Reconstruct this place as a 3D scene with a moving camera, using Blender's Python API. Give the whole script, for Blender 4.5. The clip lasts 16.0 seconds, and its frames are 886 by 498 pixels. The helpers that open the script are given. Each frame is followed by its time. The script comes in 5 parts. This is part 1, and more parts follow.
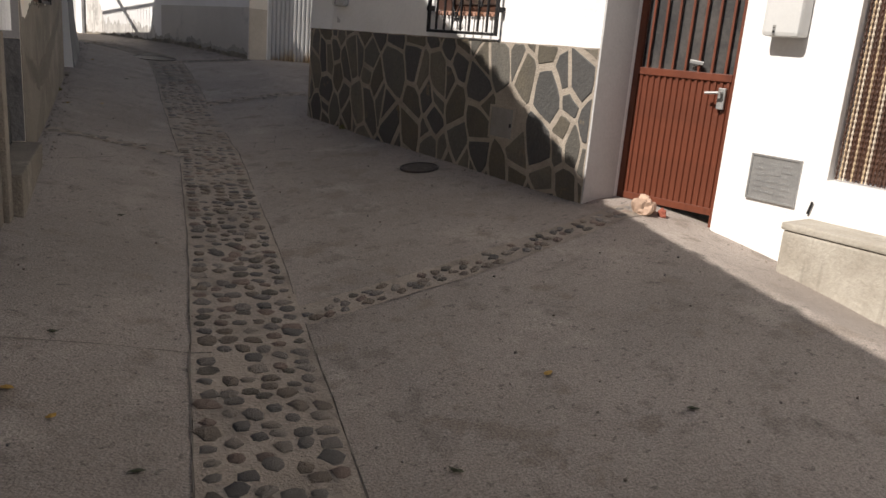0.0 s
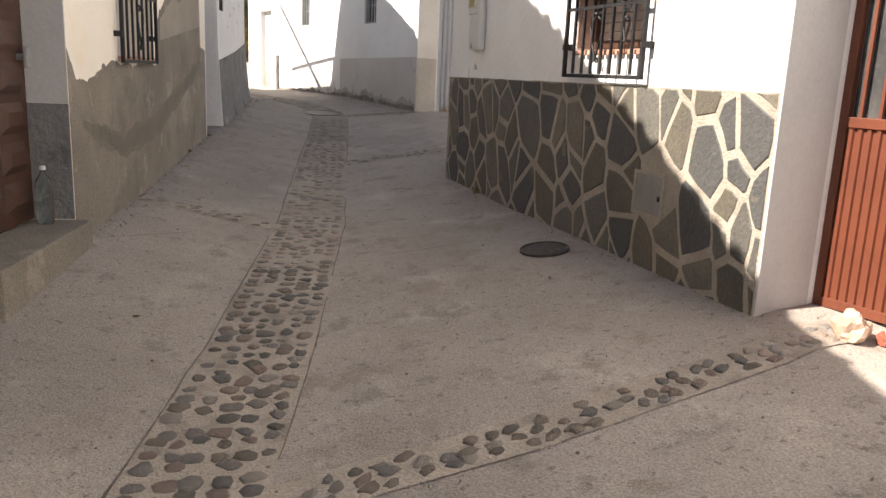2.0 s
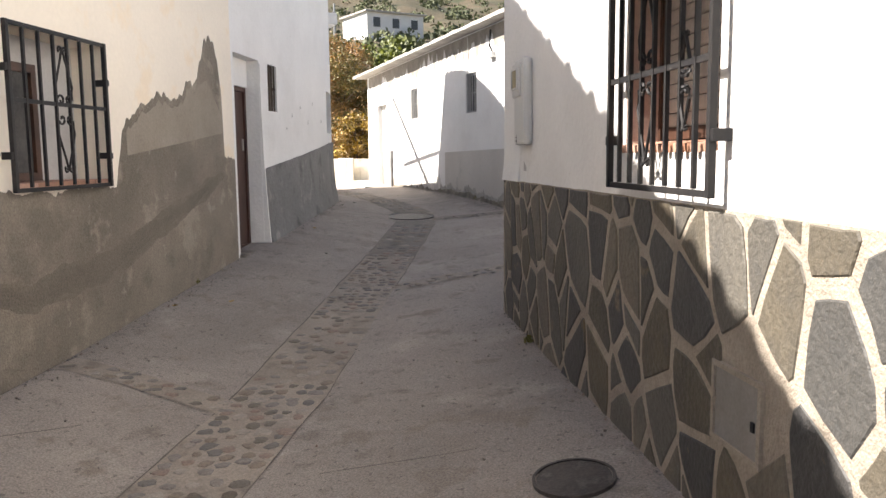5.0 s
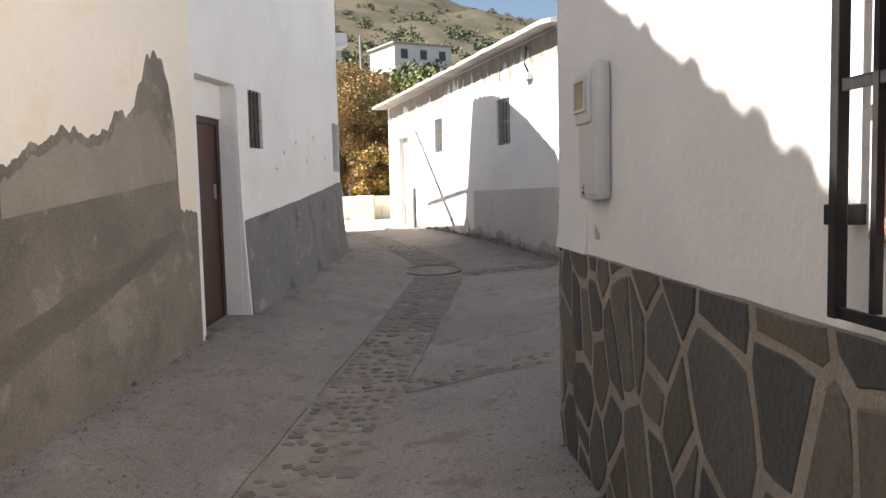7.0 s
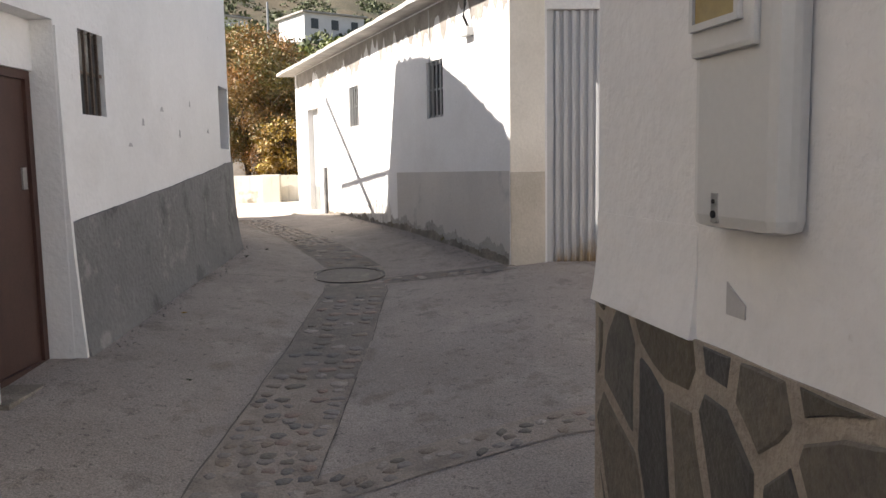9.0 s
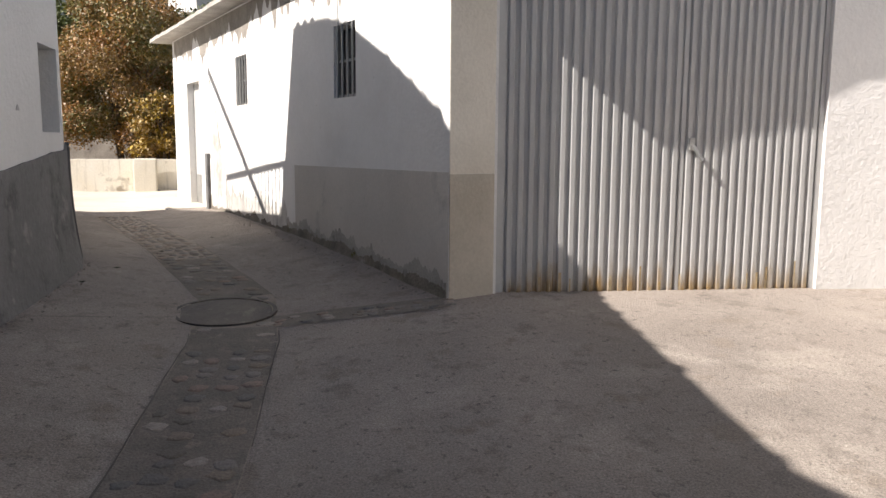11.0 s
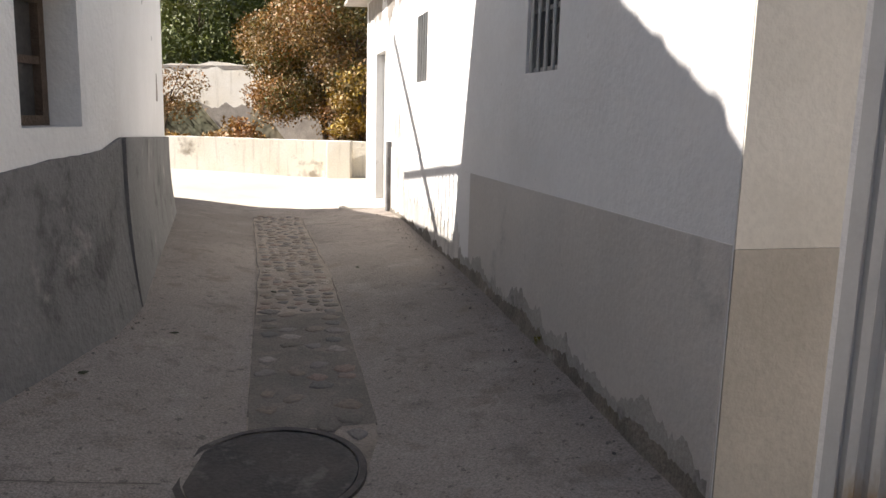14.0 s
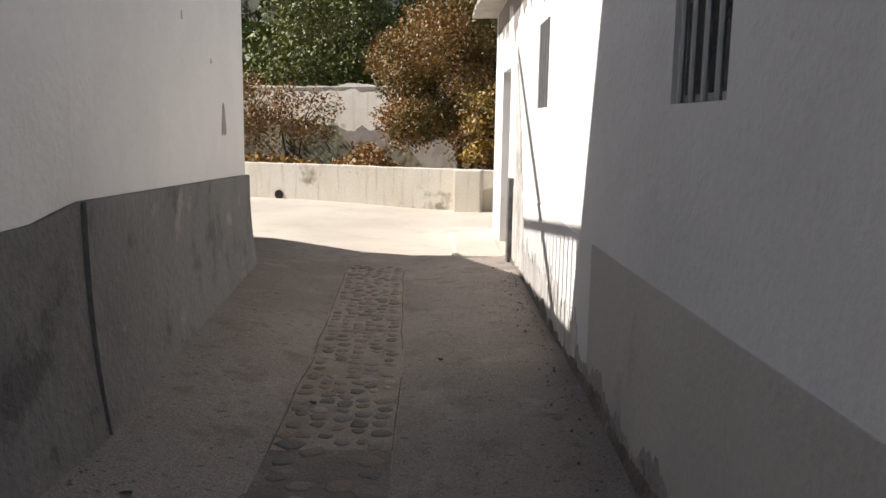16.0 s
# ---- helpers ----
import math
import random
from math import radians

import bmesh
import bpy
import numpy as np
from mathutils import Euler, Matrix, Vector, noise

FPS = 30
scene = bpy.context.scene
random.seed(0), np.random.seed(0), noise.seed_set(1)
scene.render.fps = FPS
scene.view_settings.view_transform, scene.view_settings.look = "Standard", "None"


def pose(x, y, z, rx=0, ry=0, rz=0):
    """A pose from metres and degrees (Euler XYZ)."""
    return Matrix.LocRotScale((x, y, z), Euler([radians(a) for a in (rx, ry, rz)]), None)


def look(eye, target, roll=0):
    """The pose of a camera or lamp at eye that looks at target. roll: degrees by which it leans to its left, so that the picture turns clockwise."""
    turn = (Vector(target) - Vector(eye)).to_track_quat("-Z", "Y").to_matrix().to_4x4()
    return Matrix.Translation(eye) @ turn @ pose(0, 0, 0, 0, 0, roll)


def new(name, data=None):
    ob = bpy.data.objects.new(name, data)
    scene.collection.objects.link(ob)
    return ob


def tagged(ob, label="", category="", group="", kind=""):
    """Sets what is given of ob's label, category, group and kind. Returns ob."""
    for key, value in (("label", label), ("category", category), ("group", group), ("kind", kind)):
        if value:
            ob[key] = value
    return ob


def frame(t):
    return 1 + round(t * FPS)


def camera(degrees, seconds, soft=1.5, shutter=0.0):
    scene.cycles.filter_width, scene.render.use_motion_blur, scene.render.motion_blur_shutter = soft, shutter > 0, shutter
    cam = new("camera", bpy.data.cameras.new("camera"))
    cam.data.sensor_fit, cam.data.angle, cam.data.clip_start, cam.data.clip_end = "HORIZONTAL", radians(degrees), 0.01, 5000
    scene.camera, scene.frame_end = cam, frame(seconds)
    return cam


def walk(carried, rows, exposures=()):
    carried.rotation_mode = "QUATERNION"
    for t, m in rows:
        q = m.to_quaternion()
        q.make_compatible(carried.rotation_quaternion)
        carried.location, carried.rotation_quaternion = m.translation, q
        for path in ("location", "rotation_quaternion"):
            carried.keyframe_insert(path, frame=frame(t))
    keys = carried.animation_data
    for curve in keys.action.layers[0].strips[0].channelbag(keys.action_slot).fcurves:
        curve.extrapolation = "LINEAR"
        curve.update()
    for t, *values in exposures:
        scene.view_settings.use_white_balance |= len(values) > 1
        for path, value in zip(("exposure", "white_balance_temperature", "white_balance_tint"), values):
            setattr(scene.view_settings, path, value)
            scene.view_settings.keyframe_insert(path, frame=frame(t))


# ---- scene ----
cam = camera(58.6, 16.0)
METRES, EYE, TILT, LEAN, TURN = 14.2, 1.5, 0.0, 0.0, -29.5
ROWS = [
    (0.0, 0.0, 0.0, 0.0, 1.2, -14.62, -4.59),
    (0.5, 0.0031, 0.0256, -0.0012, 6.83, -15.05, -4.89),
    (1.0, 0.0146, 0.0546, 0.0012, 11.26, -13.83, -2.79),
    (1.5, 0.0297, 0.0803, 0.0044, 16.93, -13.2, -1.37),
    (2.0, 0.0362, 0.1093, 0.0046, 16.62, -12.46, -2.46),
    (2.5, 0.0436, 0.1357, 0.0059, 19.84, -10.25, -0.44),
    (3.0, 0.0539, 0.1642, 0.008, 26.51, -8.77, 1.29),
    (5.5, 0.0395, 0.2956, 0.018, 29.69, -6.71, 0.38),
    (6.0, 0.0244, 0.3243, 0.0198, 31.37, -6.46, 0.57),
    (6.5, 0.0053, 0.3517, 0.0224, 27.52, -4.74, 0.01),
    (7.0, -0.0115, 0.3868, 0.0252, 30.79, -4.54, 1.36),
    (7.5, -0.0304, 0.4117, 0.0245, 28.28, -3.47, 0.1),
    (8.0, -0.0472, 0.444, 0.0242, 26.58, -4.65, 0.43),
    (8.5, -0.0632, 0.4723, 0.0264, 29.3, -6.0, 1.57),
    (9.0, -0.0837, 0.5001, 0.0296, 24.5, -6.39, 0.94),
    (11.5, -0.1584, 0.6509, 0.0374, 17.3, -8.19, -0.42),
    (12.0, -0.1683, 0.6844, 0.0379, 23.62, -8.93, 1.12),
    (12.5, -0.175, 0.7129, 0.0391, 27.65, -9.33, 0.8),
    (13.0, -0.1836, 0.7451, 0.0422, 28.52, -8.68, 0.12),
    (13.5, -0.1931, 0.7795, 0.0447, 32.96, -9.57, 0.46),
    (14.0, -0.2118, 0.8063, 0.048, 34.51, -9.86, -1.47),
    (14.5, -0.2249, 0.835, 0.0497, 36.87, -8.88, -1.41),
    (15.0, -0.2356, 0.8616, 0.0528, 42.35, -8.92, -0.23),
    (15.5, -0.2523, 0.8856, 0.0565, 43.07, -9.14, -1.69),
    (16.0, -0.2635, 0.9099, 0.0575, 45.96, -8.97, -0.92),
]
EXPOSURES = [(0.0, 0.38), (0.5, 0.82), (1.0, 1.27), (1.5, 1.5), (2.0, 1.58), (3.0, 1.65), (5.5, 1.75), (6.5, 1.68), (7.5, 1.5), (9.0, 1.45), (11.5, 0.85), (12.0, 1.05), (12.5, 1.22), (14.0, 1.1), (15.0, 0.93), (16.0, 0.5)]


def interp(x, xs, ys):
    return float(np.interp(x, xs, ys))


walk(cam, [(t, pose(0, 0, EYE, TILT, LEAN, TURN) @ pose(METRES * x, METRES * y, METRES * z, 90 + pitch, roll, yaw)) for t, x, y, z, yaw, pitch, roll in ROWS],
     [(t, stops - 0.08, interp(t, (0, 1, 2, 3, 6, 16), (6600, 6650, 6850, 6800, 6650, 6600)), 13) for t, stops in EXPOSURES])

# ---- world and sun ----
SUN_WAY = Vector((1.0, 0.15, -0.96)).normalized()
world = bpy.data.worlds.new("sky")
scene.world = world
world.use_nodes = True
wn = world.node_tree
sky = wn.nodes.new("ShaderNodeTexSky")
sky.sky_type = "NISHITA"
sky.sun_disc = False
sky.sun_elevation = radians(43.5)
sky.sun_rotation = math.atan2(-SUN_WAY.x, -SUN_WAY.y)
wn.links.new(sky.outputs[0], wn.nodes["Background"].inputs[0])
wn.nodes["Background"].inputs[1].default_value = 0.05
sun_data = bpy.data.lights.new("sun", "SUN")
sun_data.energy, sun_data.angle, sun_data.color = 5.0, radians(0.53), (1.0, 0.95, 0.88)
sun = new("sun", sun_data)
sun.matrix_world = look(-SUN_WAY * 60, (0, 0, 0))


# ---- materials ----
def mat(name, a, b=None, big=1.2, fine=60.0, rough=0.85, bump=0.25, depth=0.01, metal=0.0, alt=None, spots=None, spot_scale=6.0, spot_at=0.62, per_object=0.0, per_island=0.0, grit=0.12, streak=0.0, palette=(), layers=(), foot=None):
    """Two-scale mottled surface: a and b are base colours, spots a third colour in patches."""
    m = bpy.data.materials.new(name)
    m.use_nodes = True
    n, l = m.node_tree.nodes, m.node_tree.links
    bsdf = n["Principled BSDF"]
    bsdf.inputs["Roughness"].default_value, bsdf.inputs["Metallic"].default_value = rough, metal
    b = b or tuple(c * 0.8 for c in a)
    co = n.new("ShaderNodeTexCoord").outputs["Object"]
    if per_object:
        info = n.new("ShaderNodeObjectInfo")
        mul = n.new("ShaderNodeMath")
        mul.operation = "MULTIPLY"
        mul.inputs[1].default_value = 37.0
        add = n.new("ShaderNodeVectorMath")
        l.new(info.outputs["Random"], mul.inputs[0])
        l.new(co, add.inputs[0])
        l.new(mul.outputs[0], add.inputs[1])
        co = add.outputs[0]

    def cloud(scale, detail=5.0, vec=co):
        t = n.new("ShaderNodeTexNoise")
        t.inputs["Scale"].default_value, t.inputs["Detail"].default_value = scale, detail
        t.inputs["Roughness"].default_value = 0.62
        l.new(vec, t.inputs["Vector"])
        return t.outputs["Fac"]

    def ramp(fac, lo, hi):
        r = n.new("ShaderNodeMapRange")
        r.inputs["From Min"].default_value, r.inputs["From Max"].default_value = lo, hi
        l.new(fac, r.inputs["Value"])
        return r.outputs[0]

    def mix(fac, c1, c2, kind="MIX"):
        x = n.new("ShaderNodeMix")
        x.data_type, x.blend_type = "RGBA", kind
        for sock, v in ((x.inputs[0], fac), (x.inputs[6], c1), (x.inputs[7], c2)):
            if isinstance(v, (int, float)):
                sock.default_value = v
            elif isinstance(v, tuple):
                sock.default_value = (*v, 1)
            else:
                l.new(v, sock)
        return x.outputs[2]

    col = mix(ramp(cloud(big), 0.35, 0.66), a, b)
    if alt:
        rnd = n.new("ShaderNodeObjectInfo").outputs["Random"]
        far = n.new("ShaderNodeMath")
        far.operation = "PINGPONG"
        far.inputs[1].default_value = 0.15
        l.new(rnd, far.inputs[0])
        col = mix(ramp(far.outputs[0], 0.04, 0.13), col, alt)
    if palette:
        src = n.new("ShaderNodeObjectInfo").outputs["Random"] if per_object else n.new("ShaderNodeNewGeometry").outputs["Random Per Island"]
        pick = n.new("ShaderNodeValToRGB")
        pick.color_ramp.interpolation = "CONSTANT"
        for i, c in enumerate(palette):
            el = pick.color_ramp.elements[i] if i < 2 else pick.color_ramp.elements.new(i / len(palette))
            el.position, el.color = i / len(palette), (*c, 1)
        l.new(src, pick.inputs[0])
        col = mix(ramp(cloud(big, 4.0), 0.25, 0.95), pick.outputs[0], col)
    for tone, scale, at, width, strength in layers:
        x = n.new("ShaderNodeMath")
        x.operation = "MULTIPLY"
        x.inputs[1].default_value = strength
        l.new(ramp(cloud(scale, 7.0), at, at + width), x.inputs[0])
        col = mix(x.outputs[0], col, tone)
    if foot:
        tone, low_z, high_z = foot
        mp = n.new("ShaderNodeMapping")
        mp.inputs["Scale"].default_value = (14.0, 14.0, 2.5)
        l.new(n.new("ShaderNodeNewGeometry").outputs["Position"], mp.inputs[0])
        sep = n.new("ShaderNodeSeparateXYZ")
        l.new(n.new("ShaderNodeNewGeometry").outputs["Position"], sep.inputs[0])
        level = n.new("ShaderNodeMapRange")
        level.inputs["From Min"].default_value, level.inputs["From Max"].default_value = low_z, high_z
        level.inputs["To Min"].default_value, level.inputs["To Max"].default_value = 0.32, -0.25
        l.new(sep.outputs[2], level.inputs["Value"])
        add = n.new("ShaderNodeMath")
        l.new(level.outputs[0], add.inputs[0])
        l.new(cloud(1.0, 5.0, mp.outputs[0]), add.inputs[1])
        col = mix(ramp(add.outputs[0], 0.52, 0.85), col, tone)
    if streak:
        mp = n.new("ShaderNodeMapping")
        mp.inputs["Scale"].default_value = (5.0, 5.0, 0.45)
        l.new(co, mp.inputs[0])
        col = mix(ramp(cloud(2.0, 6.0, mp.outputs[0]), 0.55, 0.75), col, tuple(c * (1 - streak) for c in b))
    if spots:
        col = mix(ramp(cloud(spot_scale, 8.0), spot_at, spot_at + 0.08), col, spots)
    f = cloud(fine, 3.0)
    g = n.new("ShaderNodeMapRange")
    g.inputs["From Min"].default_value, g.inputs["From Max"].default_value = 0.25, 0.75
    g.inputs["To Min"].default_value, g.inputs["To Max"].default_value = 1 - grit, 1 + grit
    l.new(f, g.inputs["Value"])
    comb = n.new("ShaderNodeCombineColor")
    for i in range(3):
        l.new(g.outputs[0], comb.inputs[i])
    col = mix(1.0, col, comb.outputs[0], "MULTIPLY")
    if per_object or per_island:
        src = n.new("ShaderNodeObjectInfo").outputs["Random"] if per_object else n.new("ShaderNodeNewGeometry").outputs["Random Per Island"]
        hsv = n.new("ShaderNodeHueSaturation")
        v = n.new("ShaderNodeMapRange")
        k = per_object or per_island
        v.inputs["To Min"].default_value, v.inputs["To Max"].default_value = 1 - k, 1 + k
        l.new(src, v.inputs["Value"])
        l.new(v.outputs[0], hsv.inputs["Value"])
        h = n.new("ShaderNodeMapRange")
        h.inputs["To Min"].default_value, h.inputs["To Max"].default_value = 1 + k, 1 - k
        l.new(src, h.inputs["Value"])
        l.new(h.outputs[0], hsv.inputs["Saturation"])
        l.new(col, hsv.inputs["Color"])
        col = hsv.outputs[0]
    l.new(col, bsdf.inputs["Base Color"])
    if bump:
        s = n.new("ShaderNodeMath")
        s.operation = "ADD"
        l.new(f, s.inputs[0])
        l.new(cloud(fine / 6, 4.0), s.inputs[1])
        bp = n.new("ShaderNodeBump")
        bp.inputs["Strength"].default_value, bp.inputs["Distance"].default_value = bump, depth
        l.new(s.outputs[0], bp.inputs["Height"])
        l.new(bp.outputs[0], bsdf.inputs["Normal"])
    return m


CONCRETE = mat("concrete", (0.36, 0.312, 0.272), (0.275, 0.235, 0.202), big=0.6, fine=105, bump=0.75, depth=0.011, spots=(0.25, 0.21, 0.175), spot_scale=3.5, spot_at=0.58, grit=0.42, layers=(((0.19, 0.165, 0.145), 0.33, 0.5, 0.16, 0.5), ((0.46, 0.405, 0.35), 1.9, 0.56, 0.14, 0.5), ((0.17, 0.148, 0.128), 4.6, 0.57, 0.09, 0.55), ((0.12, 0.105, 0.092), 24.0, 0.6, 0.06, 0.75), ((0.5, 0.45, 0.4), 48.0, 0.66, 0.05, 0.5)))
JOINT = mat("dirty_joint", (0.16, 0.138, 0.115), (0.11, 0.094, 0.078), fine=120)
MORTAR_BED = mat("gutter_mortar", (0.36, 0.305, 0.25), (0.275, 0.23, 0.187), big=2.5, fine=80, bump=0.7, depth=0.012, grit=0.28, layers=(((0.17, 0.148, 0.125), 5.0, 0.54, 0.1, 0.5),))
DARK_BED = mat("worn_dark_mortar", (0.235, 0.203, 0.17), (0.17, 0.148, 0.124), big=4, fine=80, bump=0.7, depth=0.012, grit=0.28, layers=(((0.32, 0.27, 0.22), 7.0, 0.57, 0.08, 0.5),))
# brighter copy of the street concrete, with strong sun put into its colour
SUNLIT_CONCRETE = mat("sunlit_concrete", (0.6, 0.55, 0.47), (0.5, 0.45, 0.385), big=0.8, fine=90, bump=0.4, depth=0.006, grit=0.2, layers=(((0.38, 0.34, 0.29), 2.6, 0.57, 0.1, 0.4),))
STONES = dict(palette=((0.2, 0.182, 0.157), (0.3, 0.25, 0.2), (0.165, 0.16, 0.154), (0.255, 0.21, 0.164), (0.285, 0.2, 0.158), (0.22, 0.2, 0.178), (0.33, 0.28, 0.228), (0.185, 0.167, 0.147)))
COBBLE = mat("cobble_stone", (0.26, 0.22, 0.182), (0.17, 0.15, 0.132), big=26, fine=70, rough=0.85, bump=0.9, depth=0.01, per_object=0.2, grit=0.25, **STONES)
COBBLE_REST = mat("cobble_stone_small", (0.28, 0.235, 0.192), (0.19, 0.165, 0.14), big=26, fine=70, rough=0.85, bump=0.9, depth=0.01, per_island=0.2, grit=0.25, **STONES)
WHITE = mat("whitewash", (0.82, 0.81, 0.79), (0.76, 0.75, 0.73), big=1.4, fine=28, rough=0.9, bump=0.45, depth=0.014, grit=0.03, spots=(0.68, 0.65, 0.6), spot_scale=3.0, spot_at=0.68, layers=(((0.6, 0.57, 0.53), 0.8, 0.56, 0.2, 0.35), ((0.5, 0.46, 0.41), 9.0, 0.69, 0.04, 0.4)))
CREAM = mat("cream_paint", (0.84, 0.765, 0.65), (0.8, 0.73, 0.63), big=1.2, fine=30, rough=0.9, bump=0.25, depth=0.01, grit=0.03, spots=(0.82, 0.71, 0.56), spot_scale=2.0, spot_at=0.56)
RENDER = mat("cement_render", (0.25, 0.215, 0.172), (0.165, 0.142, 0.113), big=1.1, fine=75, bump=0.8, depth=0.014, grit=0.25, spots=(0.3, 0.26, 0.208), spot_scale=2.6, spot_at=0.56, layers=(((0.115, 0.1, 0.08), 1.7, 0.55, 0.1, 0.5), ((0.38, 0.34, 0.285), 6.0, 0.62, 0.06, 0.45)))
RENDER_NEW = mat("patch_render", (0.31, 0.27, 0.22), (0.25, 0.215, 0.173), big=2.5, fine=60, bump=0.5, depth=0.012, grit=0.12)
DADO = mat("grey_dado_paint", (0.2, 0.197, 0.194), (0.15, 0.148, 0.146), big=1.3, fine=26, bump=0.75, depth=0.02, grit=0.12, spots=(0.28, 0.265, 0.25), spot_scale=3.0, spot_at=0.6, layers=(((0.075, 0.073, 0.072), 2.6, 0.57, 0.07, 0.65), ((0.36, 0.34, 0.31), 7.0, 0.66, 0.05, 0.4)))
BARN_DADO = mat("pale_grey_dado", (0.6, 0.565, 0.52), (0.53, 0.5, 0.46), big=1.2, fine=40, bump=0.35, depth=0.012, grit=0.06, spots=(0.44, 0.425, 0.395), spot_scale=1.6, spot_at=0.62, layers=(((0.33, 0.32, 0.3), 3.2, 0.62, 0.09, 0.5),))
BARN_CREAM = mat("aged_cream_paint", (0.72, 0.68, 0.6), (0.64, 0.6, 0.52), big=1.6, fine=40, bump=0.4, depth=0.01, grit=0.06)
BARN_CREAM_LOW = mat("ochre_dado", (0.5, 0.455, 0.385), (0.42, 0.38, 0.315), big=1.6, fine=40, bump=0.4, depth=0.01, grit=0.08)
MOULD = mat("damp_mould", (0.27, 0.24, 0.195), (0.15, 0.132, 0.105), big=5, fine=60, bump=0.9, depth=0.015, grit=0.3, layers=(((0.42, 0.385, 0.33), 6.0, 0.58, 0.08, 0.7), ((0.15, 0.125, 0.06), 2.2, 0.58, 0.1, 0.6)))
DAMP = mat("damp_dado", (0.42, 0.395, 0.355), (0.33, 0.31, 0.28), big=3, fine=50, bump=0.6, depth=0.012, grit=0.15, layers=(((0.2, 0.19, 0.17), 5.0, 0.58, 0.08, 0.7),))
GREYWASH = mat("grey_plaster", (0.5, 0.49, 0.48), (0.44, 0.43, 0.42), big=1.5, fine=40, bump=0.35, depth=0.01, grit=0.06)
SLATE = mat("slate_slab", (0.115, 0.102, 0.08), (0.075, 0.072, 0.066), big=6, fine=45, rough=0.62, bump=0.75, depth=0.009, per_object=0.15, spots=(0.2, 0.15, 0.09), spot_scale=5, spot_at=0.62, grit=0.22, palette=((0.115, 0.101, 0.077), (0.062, 0.064, 0.065), (0.125, 0.104, 0.072), (0.082, 0.077, 0.066), (0.055, 0.056, 0.058), (0.15, 0.127, 0.092), (0.098, 0.091, 0.075)))
MORTAR = mat("pale_mortar", (0.38, 0.33, 0.268), (0.29, 0.25, 0.202), big=4, fine=70, bump=0.8, depth=0.012, grit=0.15, layers=(((0.22, 0.19, 0.155), 6.0, 0.58, 0.1, 0.5),))
IRON = mat("black_iron", (0.018, 0.018, 0.02), (0.03, 0.028, 0.027), big=8, fine=120, rough=0.5, bump=0.15, depth=0.002)
RED_STEEL = mat("red_oxide_paint", (0.145, 0.039, 0.018), (0.11, 0.031, 0.015), big=3, fine=80, rough=0.45, bump=0.1, depth=0.003, streak=0.25, grit=0.06)
GATE_WHITE = mat("galvanised_white", (0.52, 0.525, 0.52), (0.45, 0.45, 0.44), big=2, fine=60, rough=0.45, bump=0.06, depth=0.003, streak=0.15, grit=0.04)
GATE_RIB = mat("rust_footed_steel", (0.52, 0.525, 0.52), (0.46, 0.46, 0.45), big=2, fine=60, rough=0.45, bump=0.06, depth=0.003, streak=0.12, grit=0.04, foot=((0.3, 0.2, 0.09), 0.95, 1.32))
RUST = mat("rust_stain", (0.36, 0.25, 0.11), (0.5, 0.42, 0.3), big=12, fine=60, rough=0.8, bump=0.2, depth=0.003)
PLASTIC = mat("grey_plastic", (0.6, 0.6, 0.58), (0.55, 0.55, 0.53), big=2, fine=80, rough=0.5, bump=0.05, depth=0.002, grit=0.03)
AMBER = mat("amber_plastic", (0.33, 0.25, 0.09), (0.25, 0.19, 0.07), big=4, fine=60, rough=0.35, bump=0.05)
WOOD_DARK = mat("dark_wood", (0.075, 0.034, 0.02), (0.045, 0.021, 0.013), big=5, fine=50, rough=0.5, bump=0.3, depth=0.004, streak=0.3)
WOOD_BROWN = mat("brown_door_paint", (0.075, 0.035, 0.025), (0.055, 0.027, 0.02), big=4, fine=60, rough=0.55, bump=0.15, depth=0.003, streak=0.2)
IRON.node_tree.nodes["Principled BSDF"].inputs["Specular IOR Level"].default_value = 0.2
CAST_IRON = mat("cast_iron", (0.095, 0.078, 0.066), (0.05, 0.043, 0.038), big=5, fine=60, rough=0.6, bump=0.5, depth=0.006, metal=0.3, grit=0.3, layers=(((0.22, 0.19, 0.165), 9.0, 0.56, 0.1, 0.5),))
TERRACOTTA = mat("terracotta", (0.46, 0.27, 0.19), (0.38, 0.21, 0.15), big=9, fine=70, bump=0.3, depth=0.005, per_object=0.2)
PINK = mat("pink_jamb_paint", (0.5, 0.37, 0.32), (0.44, 0.33, 0.285), big=3, fine=60, bump=0.1)
SHUTTER = mat("shutter_slat", (0.46, 0.415, 0.38), (0.4, 0.36, 0.33), big=4, fine=60, rough=0.6, bump=0.05)
# near-black colour that stands in for the shade of unlit hollows
DARK = mat("painted_hollow_shade", (0.012, 0.011, 0.01), (0.02, 0.018, 0.016), bump=0)
METAL = mat("dull_metal", (0.42, 0.42, 0.41), (0.34, 0.34, 0.33), big=6, fine=80, rough=0.42, bump=0.1, depth=0.002, metal=0.6)
ROOF_EDGE = mat("weathered_roof_edge", (0.5, 0.47, 0.43), (0.33, 0.31, 0.28), big=3, fine=50, bump=0.6, depth=0.012, grit=0.2)
PEEL = mat("peeled_plaster", (0.36, 0.33, 0.29), (0.24, 0.215, 0.19), big=4, fine=50, bump=0.7, depth=0.012, grit=0.2)
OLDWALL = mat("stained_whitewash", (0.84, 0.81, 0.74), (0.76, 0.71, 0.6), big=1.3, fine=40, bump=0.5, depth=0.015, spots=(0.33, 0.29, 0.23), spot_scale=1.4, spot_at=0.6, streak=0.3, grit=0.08)
